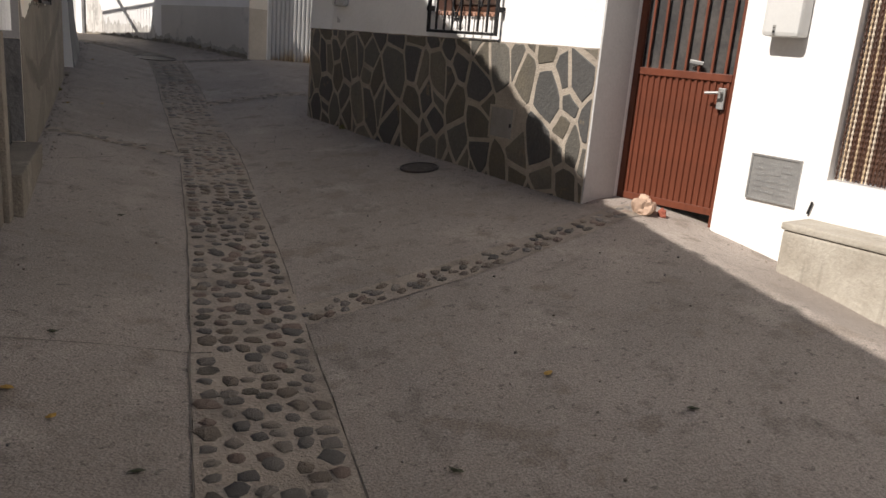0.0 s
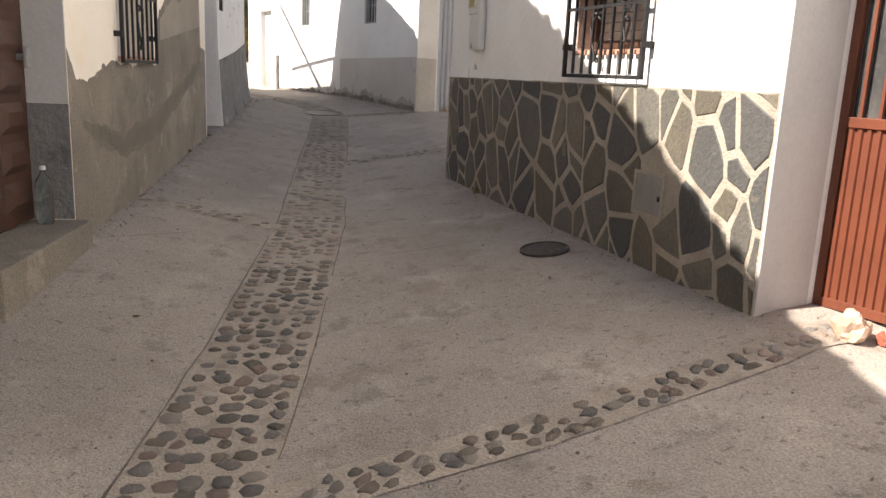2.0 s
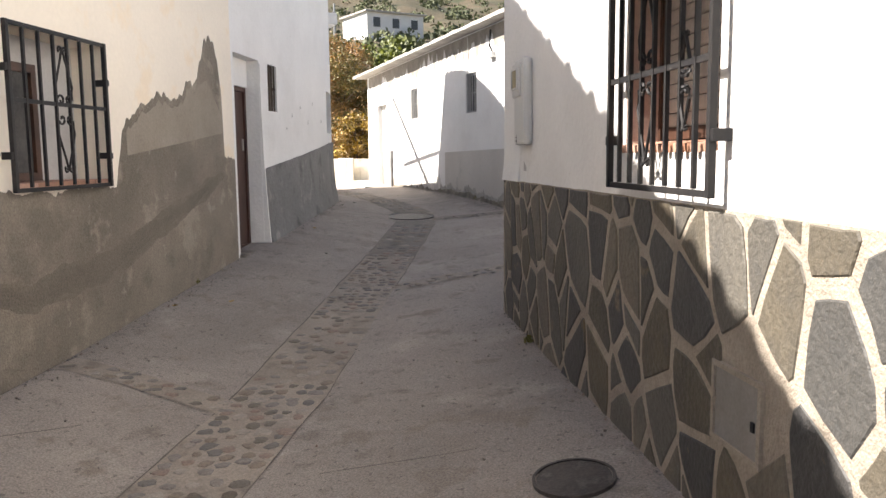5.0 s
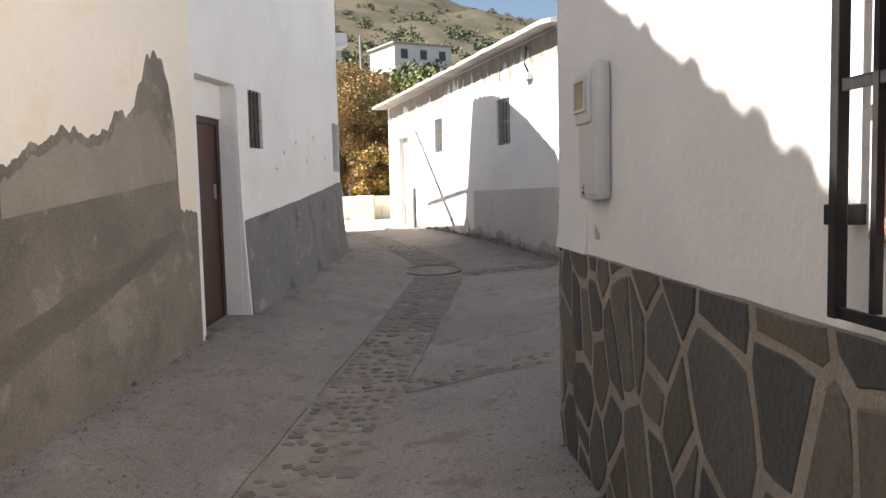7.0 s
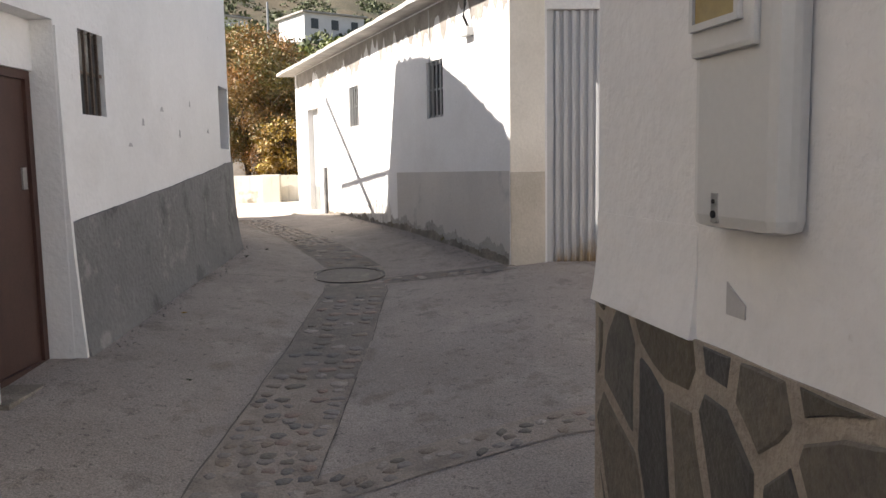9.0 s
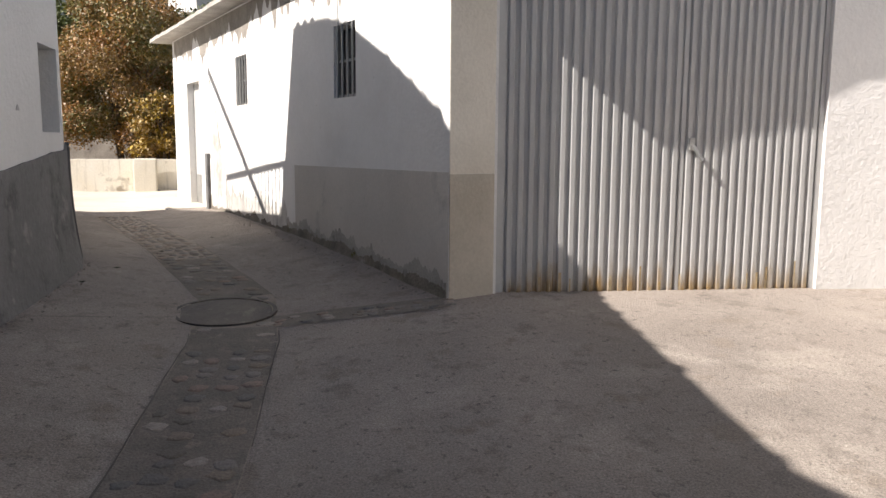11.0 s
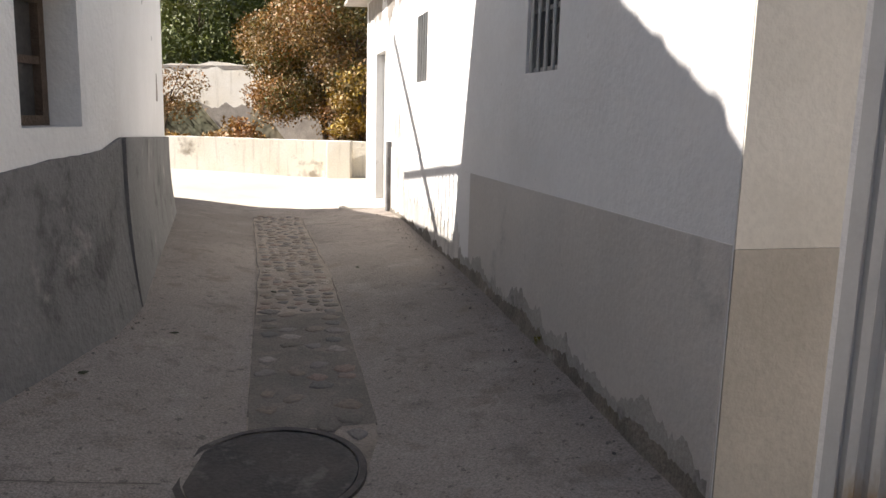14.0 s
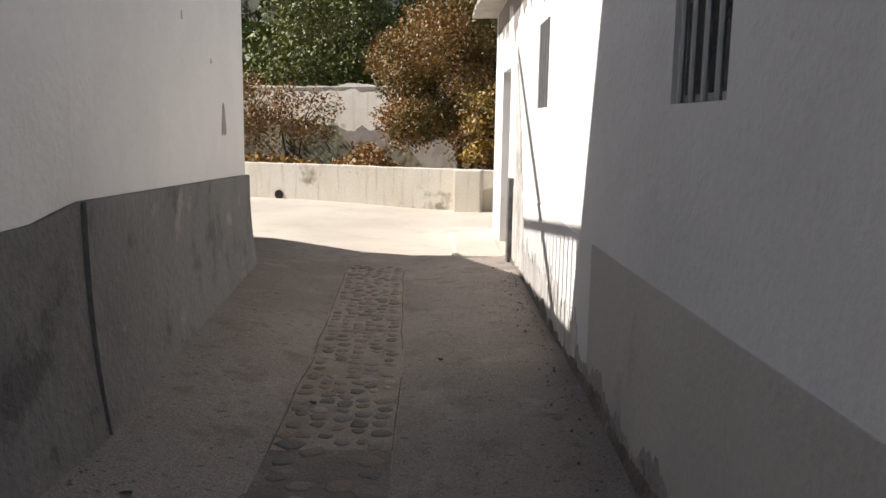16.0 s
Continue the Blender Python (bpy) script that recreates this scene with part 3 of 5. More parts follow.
band("chipped_plaster", LEFT, SL(18.2), SL(18.2) + 0.16, lambda s: 2.22 + rag(s, 61, 0.03, 20), lambda s: 2.27 + 0.16 * math.sin((s - SL(18.2)) / 0.16 * math.pi) + rag(s, 62, 0.03, 20), PEEL, 0.003, 0.01, left_wall3, "bare chip in the plaster")


# ---- stone-clad house ----
STONE_TOP = 1.55
WIN1 = (SS(6.36), SS(5.52))
stone_wall = wall("wall_stone_house", STONE, lambda s: 4.6, WHITE, 0.32, [(*WIN1, 1.735, 2.44)])
tagged(stone_wall, "white plastered house wall above a crazy-paved slate base", "wall", kind="structure")
block("roof_stone_house", [(3.35, 8.6), (9.0, 8.4), (9.0, 4.8), (3.85, 4.6)], 4.62, 4.75, ROOF_EDGE, "flat roof of the stone-clad house")


def low_stone(s):
    p = STONE.at(s, 0.05)
    return ground_z(p.x, p.y) - 0.12


band("mortar_bed", STONE, SS(8.8) - 1.3, SS(4.37), low_stone, lambda s: STONE_TOP + rag(s, 4, 0.004), MORTAR, 0.006, 0.1, stone_wall, "pale mortar between the slabs")
band("plaster_skirt", STONE, SS(8.8) - 0.5, SS(8.3), lambda s: STONE_TOP - 0.003, lambda s: 1.78, WHITE, 0.002, 0.06, stone_wall, "white plaster spreading over the stone base", 8, 0.016)
band("corner_pier", STONE, SS(4.37) + 0.003, STONE.s[-1], low_stone, lambda s: 4.55, GREYWASH, 0.008, 0.1, stone_wall, "smooth grey plaster corner pier")


# ---- white house with the red gate ----
PLAQUE_Z = 0.84
GATE1 = (0.0, SR(3.72))
BEAD = (SR(3.0), SR(2.1))
right_wall = wall("wall_right_white_house", RIGHT, lambda s: 4.6, WHITE, 0.3, [(0.005, GATE1[1], 0.3, 2.3), (*BEAD, 0.89, 2.3)])
tagged(right_wall, "rough whitewashed house wall in full sun", "wall", kind="structure")
block("roof_right_white_house", [(4.2, 4.4), (9.0, 4.4), (9.0, -14), (5.4, -14)], 4.62, 4.75, ROOF_EDGE, "flat roof of the white house")
block("wall_gate_yard", [(4.9, 4.5), (5.0, 4.5), (5.0, 3.5), (4.9, 3.5)], -0.2, 4.6, WHITE, "plain white wall inside the gate")


# ---- barn ----
def barn_top(s):
    return 3.62


GATE2 = (BARN.s[1] + 0.02, BARN.s[2] - 0.02)
BW1 = (SB(18.33), SB(18.8))
BW2 = (SB(15.26), SB(15.72))
BDOOR = (SB(20.72), SB(21.5))
# plan order runs from the gate side to the far end
barn_wall = wall("wall_barn", BARN, barn_top, WHITE, 0.4, [(*sorted(GATE2), 0.5, 3.25), (*sorted(BW1), 2.44, 3.02), (*sorted(BW2), 2.39, 3.0), (*sorted(BDOOR), 0.7, 2.87)])
tagged(barn_wall, "whitewashed barn wall with pale grey dado and damp base", "wall", kind="structure")


def low_barn(s):
    p = BARN.at(s, 0.05)
    return ground_z(p.x, p.y) - 0.1


C = BARN.s[3]
band("pale_dado", BARN, C + 0.003, SB(16.75), low_barn, lambda s: interp(s - C, (0, 3.1), (1.82, 1.78)), BARN_DADO, 0.006, 0.2, barn_wall, "pale grey painted dado")
# same dado beyond the shadow edge, sunlight put in as white
band("pale_dado", BARN, SB(16.752), SB(20.2), low_barn, lambda s: 1.78, WHITE, 0.006, 0.2, barn_wall, "dado coloured white where the sun strikes it")
band("cream_pier", BARN, BARN.s[2] + 0.003, C - 0.003, lambda s: 1.81, lambda s: 3.6, BARN_CREAM, 0.006, 0.1, barn_wall, "aged cream painted pier beside the gate")
band("cream_pier_base", BARN, BARN.s[2] + 0.003, C - 0.003, low_barn, lambda s: 1.808, BARN_CREAM_LOW, 0.007, 0.1, barn_wall, "ochre painted pier base")
band("damp_base", BARN, C + 0.02, SB(20.2), low_barn, lambda s: ground_z(BARN.at(s).x, BARN.at(s).y) + 0.05 + abs(rag(s, 11, 0.09, 1.5)) + rag(s, 12, 0.02, 16) + rag(s, 18, 0.015, 40), MOULD, 0.0085, 0.012, barn_wall, "dark damp mouldy plinth", 4, 0.05)
band("damp_margin", BARN, C + 0.02, SB(20.2), low_barn, lambda s: ground_z(BARN.at(s).x, BARN.at(s).y) + 0.1 + abs(rag(s, 11, 0.17, 1.5)) + rag(s, 24, 0.04, 9) + rag(s, 25, 0.03, 30), DAMP, 0.0072, 0.012, barn_wall, "grey damp margin above the plinth")
# mottled grey bands paint a ragged cast shadow onto the sunlit barn wall
SHADOWED_WHITE = mat("shadowed_whitewash", (0.7, 0.675, 0.63), (0.52, 0.5, 0.465), big=4, fine=40, bump=0.5, depth=0.012, streak=0.35, grit=0.08, layers=(((0.34, 0.325, 0.3), 3.5, 0.52, 0.1, 0.75),))
band("stained_plaster", BARN, SB(19.35), SB(20.12), lambda s: 1.0, lambda s: interp(s, (SB(19.35), SB(20.12)), (1.5, 2.95)) + rag(s, 71, 0.12, 7) + rag(s, 72, 0.05, 24), SHADOWED_WHITE, 0.0095, 0.012, barn_wall, "grey streaky cast shadow painted on the whitewash")
band("stained_plaster", BARN, SB(17.0), SB(19.34), lambda s: 1.0, lambda s: 1.3 + abs(rag(s, 73, 0.2, 4)) + rag(s, 74, 0.07, 16), SHADOWED_WHITE, 0.0095, 0.012, barn_wall, "grey streaky cast shadow painted on the whitewash")
band("peeled_band", BARN, C + 0.02, SB(22.3), lambda s: min(3.56, 3.32 + rag(s, 14, 0.28, 2.6) + rag(s, 15, 0.09, 9) + rag(s, 19, 0.04, 30)), lambda s: 3.58, PEEL, 0.003, 0.012, barn_wall, "peeled plaster band under the eaves")


def barn_roof():
    """A lean slab with an uneven edge, overhanging the street and the gate."""
    edge = Line([(6.8, 13.46), (3.5, 13.57), (0.6, 22.75)], 1)
    bm = bmesh.new()
    n = 60
    rows = []
    for i in range(n + 1):
        s = edge.s[-1] * i / n
        s = min(edge.s, key=lambda q: abs(q - s)) if i in (0, n) else s
        o = rag(s, 21, 0.02, 3)
        rows.append((bm.verts.new(edge.at(s, o, 3.6)), bm.verts.new(edge.at(s, o - 0.01, 3.655 + rag(s, 22, 0.015, 5))), Vector((7.5, edge.at(s).y + 1.0, 0))))
    for (a, b, p), (c, d, q) in zip(rows, rows[1:]):
        bm.faces.new((a, c, d, b))
        bm.faces.new((b, d, bm.verts.new((q.x, q.y, 4.4)), bm.verts.new((p.x, p.y, 4.4))))
        bm.faces.new((a, bm.verts.new((p.x, p.y, 3.63)), bm.verts.new((q.x, q.y, 3.63)), c))
    return tagged(link("roof_barn", bm, ROOF_EDGE), "weathered whitewashed roof edge of the barn", "roof", kind="structure")


barn_roof()

# ---- walls that close the place ----
block("wall_court_east", [(8.9, 8.4), (9.2, 8.4), (9.2, 14.0), (8.9, 14.0)], -0.5, 4.0, WHITE, "plain white courtyard wall")
block("wall_street_south", [(-2.6, -14.2), (5.6, -14.2), (5.6, -13.9), (-2.6, -13.9)], -1, 4.2, WHITE, "plain white wall closing the street")


# ---- lane end: parapet, garden, old wall ----
def far_wall(name, pts, low, high, material, label, thick=0.25, seed=1, amp=0.02):
    ln = Line(pts, -1)
    ob = wall(name, ln, lambda s: high + rag(s, seed, amp, 1.5), material, thick, low=low, step=0.15)
    return tagged(ob, label, "wall", kind="structure")


far_wall("wall_parapet", [(2.2, 24.15), (0.3, 24.25), (-3.5, 24.45), (-12, 25.6)][::-1], 0.2, 1.66, OLDWALL, "low stained whitewashed parapet wall", seed=31, amp=0.015)
bm = bmesh.new()
box(bm, (0.05, 24.0, 0.6), (0.45, 24.2, 1.68), bevel=0.02)
tagged(link("wall_parapet_pier", bm, OLDWALL), "stained pier against the parapet wall", "pier", kind="structure")
# solid near-black disc in place of the drain's shaded hollow
bm = bmesh.new()
rod(bm, (-2.95, 24.405, 1.17), (-2.95, 24.5, 1.17), 0.075, 16)
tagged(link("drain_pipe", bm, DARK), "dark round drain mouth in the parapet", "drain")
far_wall("wall_garden", [(4, 27.9), (-3.0, 29.4), (-14, 31.6)][::-1], 0.5, 3.15, OLDWALL, "old flaking white garden wall", thick=0.4, seed=33, amp=0.06)


# bare masonry and the shade at the wall's foot, painted as one band
band("bare_base", Line([(4, 27.9), (-3.0, 29.4), (-14, 31.6)][::-1], -1), 0.2, 17.5, lambda s: 1.2, lambda s: 2.25 + rag(s, 41, 0.3, 0.8) + rag(s, 42, 0.1, 4), PEEL, 0.01, 0.06, bpy.data.objects["wall_garden"], "bare brown masonry where the plaster fell, darkened with painted shade")
band("bare_edge", Line([(4, 27.9), (-3.0, 29.4), (-14, 31.6)][::-1], -1), 0.2, 17.5, lambda s: 3.03 + rag(s, 43, 0.1, 2), lambda s: 3.1, PEEL, 0.008, 0.06, bpy.data.objects["wall_garden"], "worn brown top edge")


# ---- grilles, windows, doors ----
def spiral(cx, cz, r, turn, flip, y=0.0):
    """Points of a scroll end; flip mirrors it sideways."""
    out = []
    for i in range(13):
        a = turn + i * 0.52
        rr = r * (1 - i / 15)
        out.append((cx + flip * rr * math.cos(a), y, cz + rr * math.sin(a)))
    return out


def ornament(root, cx, cz, h, w):
    """A lyre of S-scrolls: four curls round the middle, drawn out to a point above and below."""
    for up in (1, -1):
        bm = bmesh.new()
        for flip in (1, -1):
            curl = spiral(cx + flip * w * 0.55, cz + w * 0.75, w * 0.5, 0.2, flip)
            arm = [(cx, 0, cz + h), (cx + flip * w * 0.3, 0, cz + h * 0.82), (cx + flip * w * 0.85, 0, cz + h * 0.55), (cx + flip * w * 1.15, 0, cz + h * 0.38)]
            tube(bm, [(x, y, cz + up * (z - cz)) for x, y, z in arm + curl], 0.007, 5)
            tip = spiral(cx + flip * w * 0.32, cz + h * 0.98, w * 0.3, -1.0, flip)
            tube(bm, [(x, y, cz + up * (z - cz)) for x, y, z in tip], 0.006, 5)
        part("scroll", bm, IRON, root, "curled wrought-iron scroll")


def grille(line, s, z0, z1, width, bars, off, label, mid, scroll_at):
    root = empty("window_grille", line.frame_at(s, 0, off))
    tagged(root, label, "window grille")
    w = width / 2
    for x in (-w, w):
        bm = bmesh.new()
        box(bm, (x - 0.013, -0.013, z0), (x + 0.013, 0.013, z1), bevel=0.003)
        part("frame_post", bm, IRON, root)
    for z in (z0 + 0.012, mid, z1 - 0.012):
        bm = bmesh.new()
        box(bm, (-w + 0.013, -0.005, z - 0.012), (w - 0.013, 0.005, z + 0.012), bevel=0.002)
        part("crossbar", bm, IRON, root)
    me = None
    for i in range(bars):
        x = -w + width * (i + 1) / (bars + 1)
        if me is None:
            bm = bmesh.new()
            box(bm, (-0.008, -0.008, z0 + 0.026), (0.008, 0.008, z1 - 0.026))
            ob = part("bar", bm, IRON, root)
            me = ob.data
        else:
            ob = new("bar", me)
            ob.parent = root
        ob.location = (x, 0, 0)
    for x, z in ((-w, z0 + 0.2), (-w, z1 - 0.25), (w, z0 + 0.2), (w, z1 - 0.25)):
        bm = bmesh.new()
        k = math.copysign(0.03, x)
        box(bm, (min(x, x + k) - 0.004, -0.01, z - 0.02), (max(x, x + k) + 0.004, off + 0.03, z + 0.02), bevel=0.003)
        part("wall_lug", bm, IRON, root)
    for sx, sz, sh in scroll_at:
        ornament(root, sx, sz, sh, 0.2 * sh)
    return root


def framed(root, x0, x1, z0, z1, y, rail, material, name="window_frame"):
    bm = bmesh.new()
    for lo, hi in (((x0, y, z0), (x0 + rail, y + 0.05, z1)), ((x1 - rail, y, z0), (x1, y + 0.05, z1)), ((x0 + rail, y, z0), (x1 - rail, y + 0.05, z0 + rail)), ((x0 + rail, y, z1 - rail), (x1 - rail, y + 0.05, z1))):
        box(bm, lo, hi)
    return part(name, bm, material, root)


def panel(root, name, x0, x1, z0, z1, y, material, thick=0.02, label="", bevel=0.0):
    bm = bmesh.new()
    box(bm, (x0, y, z0), (x1, y + thick, z1), bevel=bevel)
    return part(name, bm, material, root, label)


# window of the cream house
s = sum(WINL) / 2
hw = (WINL[1] - WINL[0]) / 2
grille(LEFT, SL(7.74), 1.55, 2.47, 0.98, 6, 0.05, "black wrought-iron window grille with curled scrolls", 2.05, ((0.02, 2.02, 0.36),))
w = empty("window_cream_house", LEFT.frame_at(s))
tagged(w, "recessed window with a dark open casement and terracotta sill", "window", kind="structure")
framed(w, -hw + 0.002, 0.08, 1.6, 2.3, 0.2, 0.05, WOOD_DARK)
panel(w, "pane", -hw + 0.052, 0.03, 1.65, 2.25, 0.222, PANE, 0.012)
panel(w, "shutter_panel", 0.085, hw - 0.002, 1.6, 2.455, 0.22, GREYWASH, 0.04, "grey roller blind panel")
panel(w, "blind_box", -hw + 0.002, 0.083, 2.302, 2.455, 0.21, GREYWASH, 0.05)
for i in range(5):
    x = -hw + 0.004 + i * (2 * hw - 0.008) / 5
    panel(w, "sill_tile", x, x + (2 * hw - 0.008) / 5 - 0.006, 1.561, 1.598, -0.02, TERRACOTTA, 0.26, bevel=0.004)

# window of the stone-clad house
s = (SS(6.4) + SS(5.46)) / 2
grille(STONE, s, 1.585, 2.78, 0.95, 7, 0.055, "tall black wrought-iron window grille with scrolls", 2.03, ((-0.075, 2.03, 0.34), (0.27, 1.97, 0.16)))
s = sum(WIN1) / 2
hw = (WIN1[1] - WIN1[0]) / 2
w = empty("window_stone_house", STONE.frame_at(s))
tagged(w, "recessed window with lowered slatted blind and tiled sill", "window", kind="structure")
DEEP = 0.19
for i in range(10):
    z = 1.835 + i * 0.06
    bm = bmesh.new()
    box(bm, (-hw + 0.034, DEEP - 0.03, z), (hw - 0.034, DEEP - 0.014, z + 0.057), bevel=0.007)
    part("blind_slat", bm, SHUTTER, w)
for x in (-hw + 0.002, hw - 0.062):
    panel(w, "window_post", x + (0.006 if x < 0 else 0.03), x + (0.03 if x < 0 else 0.054), 1.78, 2.39, DEEP - 0.05, WOOD_DARK, 0.05, "dark brown wooden post")
for x in (-hw + 0.001, hw - 0.007):
    panel(w, "reveal", x, x + 0.006, 1.78, 2.39, 0.004, PINK, DEEP, "pink painted reveal")
panel(w, "lintel", -hw + 0.001, hw - 0.001, 2.4, 2.438, 0.004, WHITE, DEEP)
# hood added out of view, sized to keep sun off the blind
hood = empty("unseen_shade_hood", STONE.frame_at(s))
tagged(hood, "unseen white hood added over the barred window to shade its blind", "window hood", kind="structure")
panel(hood, "slab", -hw, hw, 2.48, 2.56, -0.53, WHITE, 0.53, bevel=0.012)
# black sheet paints the darkness of the room behind the blind
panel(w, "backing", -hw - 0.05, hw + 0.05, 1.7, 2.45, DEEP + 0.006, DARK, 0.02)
panel(w, "sill_bed", -hw + 0.001, hw - 0.001, 1.72, 1.733, 0.004, WHITE, DEEP)
panel(w, "bottom_rail", -hw + 0.06, hw - 0.06, 1.785, 1.832, DEEP - 0.04, WOOD_DARK, 0.03)
for i in range(17):
    x = -hw + 0.03 + i * (2 * hw - 0.06) / 16
    bm = bmesh.new()
    rod(bm, (x, -0.03, 1.748), (x, DEEP - 0.02, 1.764), 0.017, 10, 0.017)
    part("sill_tile", bm, TERRACOTTA, w)

# carved wooden door
s = sum(DOOR1) / 2
hw = (DOOR1[1] - DOOR1[0]) / 2
d = empty("carved_door", LEFT.frame_at(s))
tagged(d, "dark-stained wooden door with rows of carved raised panels", "door")
panel(d, "leaf", -hw + 0.003, hw - 0.003, 0.6, 2.745, 0.24, WOOD_DARK, 0.05)
for r in range(9):
    for c in range(3):
        x0, z0 = -hw + 0.06 + c * (2 * hw - 0.1) / 3, 0.68 + r * 0.225
        bm = bmesh.new()
        ww = (2 * hw - 0.1) / 3 - 0.05
        vs = [bm.verts.new(p) for p in ((x0, 0.239, z0), (x0 + ww, 0.239, z0), (x0 + ww, 0.239, z0 + 0.175), (x0, 0.239, z0 + 0.175))]
        ins = [bm.verts.new(p) for p in ((x0 + 0.05, 0.205, z0 + 0.05), (x0 + ww - 0.05, 0.205, z0 + 0.05), (x0 + ww - 0.05, 0.205, z0 + 0.125), (x0 + 0.05, 0.205, z0 + 0.125))]
        bm.faces.new(ins)
        for i in range(4):
            bm.faces.new((vs[i], vs[(i + 1) % 4], ins[(i + 1) % 4], ins[i]))
        part("carved_panel", bm, WOOD_DARK, d)
bm = bmesh.new()
box(bm, (hw - 0.12, 0.17, 1.5), (hw - 0.06, 0.2, 1.62), bevel=0.01)
rod(bm, (hw - 0.09, 0.2, 1.56), (hw - 0.09, 0.24, 1.56), 0.02)
part("handle", bm, METAL, d, "dull metal handle")
j = empty("door_jamb", LEFT.frame_at(s))
tagged(j, "grey-white plaster door reveal with dark damp lower patch", "door jamb", kind="structure")
panel(j, "reveal", hw - 0.004, hw - 0.001, 1.3, 2.745, 0.003, GREYWASH, 0.236)
panel(j, "damp_reveal", hw - 0.005, hw - 0.001, 0.6, 1.298, 0.003, DADO, 0.236, "dark grey damp patch")
panel(j, "doorstep", -hw - 0.12, hw - 0.001, 0.2, 0.595, -0.1, RENDER, 0.335, "worn cement doorstep", 0.012)

# the column beside it
bm = bmesh.new()
p = LEFT.at(SL(4.98))
box(bm, (-0.14, -0.045, 0.1), (0.02, 0.0, 1.38), LEFT.frame_at(SL(4.98)), 0.015)
tagged(link("wall_pier", bm, RENDER), "rough cement pier beside the door", "pier", kind="structure")
bm = bmesh.new()
m = LEFT.frame_at(SL(4.9))
rod(bm, m @ Vector((0, -0.035, 1.382)), m @ Vector((0, -0.035, 4.4)), 0.06, 20)
tagged(link("downpipe", bm, WHITE, smooth=False), "thick white painted rain downpipe", "downpipe")


def bottle():
    m = LEFT.frame_at(SL(6.12), 0.597, -0.12)
    root = empty("water_bottle", m)
    tagged(root, "clear plastic water bottle standing on the doorstep", "bottle")
    prof = ((0.0, 0.0), (0.045, 0.0), (0.05, 0.01), (0.05, 0.1), (0.046, 0.13), (0.05, 0.16), (0.05, 0.22), (0.04, 0.26), (0.016, 0.3), (0.014, 0.32))
    bm = bmesh.new()
    rings = [[bm.verts.new((r * math.cos(a * math.tau / 16), r * math.sin(a * math.tau / 16), z)) for a in range(16)] for r, z in prof[1:]]
    for a, b in zip(rings, rings[1:]):
        for k in range(16):
            bm.faces.new((a[k], a[(k + 1) % 16], b[(k + 1) % 16], b[k]))
    bm.faces.new(rings[0])
    bm.faces.new(rings[-1])
    part("body", bm, BOTTLE, root, smooth=True)
    bm = bmesh.new()
    rod(bm, (0, 0, 0.321), (0, 0, 0.343), 0.017, 14)
    part("cap", bm, PLASTIC, root, "white screw cap")


bottle()

# brown door
s = sum(DOOR2) / 2
hw = (DOOR2[1] - DOOR2[0]) / 2
d = empty("brown_door", LEFT.frame_at(s))
tagged(d, "plain dark brown painted door in a deep white reveal", "door")
panel(d, "leaf", -hw + 0.05, hw - 0.05, 0.79, 2.4, 0.17, WOOD_BROWN, 0.04)
framed(d, -hw + 0.003, hw - 0.003, 0.775, 2.45, 0.15, 0.047, WOOD_BROWN, "door_frame")
panel(d, "lock_plate", hw - 0.12, hw - 0.08, 1.8, 1.92, 0.16, METAL, 0.012, "small metal lock plate")
d = empty("brown_door_surround", LEFT.frame_at(s))
tagged(d, "white plaster lintel and cement threshold of the brown door", "door surround", kind="structure")
panel(d, "lintel", -hw + 0.003, hw - 0.003, 2.452, 2.728, 0.13, WHITE, 0.15)
panel(d, "threshold", -hw - 0.02, hw + 0.02, 0.5, 0.785, -0.05, RENDER, 0.32, "cement threshold", 0.01)
panel(d, "reveal_coat", hw - 0.004, hw - 0.001, 0.79, 2.728, 0.003, WHITE, 0.145)

# small barred window
s = sum(WINS) / 2
hw = (WINS[1] - WINS[0]) / 2
w = empty("window_small_barred", LEFT.frame_at(s))
tagged(w, "small dark opening with rust-brown wooden bars", "window", kind="structure")
# dark sheet stands in for the unlit depth of the opening
panel(w, "pane", -hw + 0.002, hw - 0.002, 2.232, 2.728, 0.05, PANE, 0.01)
for i in range(3):
    x = -hw + 2 * hw * (i + 1) / 4
    panel(w, "bar", x - 0.008, x + 0.008, 2.232, 2.728, 0.0, BARK, 0.016)
panel(w, "crossbar", -hw + 0.002, hw - 0.002, 2.47, 2.49, 0.017, BARK, 0.01)
# corner window
s = sum(WIN3) / 2
hw = (WIN3[1] - WIN3[0]) / 2
w = empty("window_wooden_cross", LEFT.frame_at(s))
tagged(w, "small old wooden window with a glazing cross", "window", kind="structure")
framed(w, -hw + 0.002, hw - 0.002, 2.072, 2.668, 0.16, 0.045, BARK)
panel(w, "mullion", -0.018, 0.018, 2.117, 2.623, 0.165, BARK, 0.03)
panel(w, "transom", -hw + 0.047, hw - 0.047, 2.35, 2.385, 0.166, BARK, 0.028)
panel(w, "pane", -hw + 0.047, hw - 0.047, 2.117, 2.623, 0.2, PANE, 0.01)
bm = bmesh.new()
m = LEFT.frame_at(SL(16.15), 0, 0)
box(bm, (-0.24, -0.28, 3.84), (0.2, 0.0, 4.02), m, 0.02)
tagged(link("eave_slab", bm, WHITE), "white projecting eave slab of the house", "eave", kind="structure")


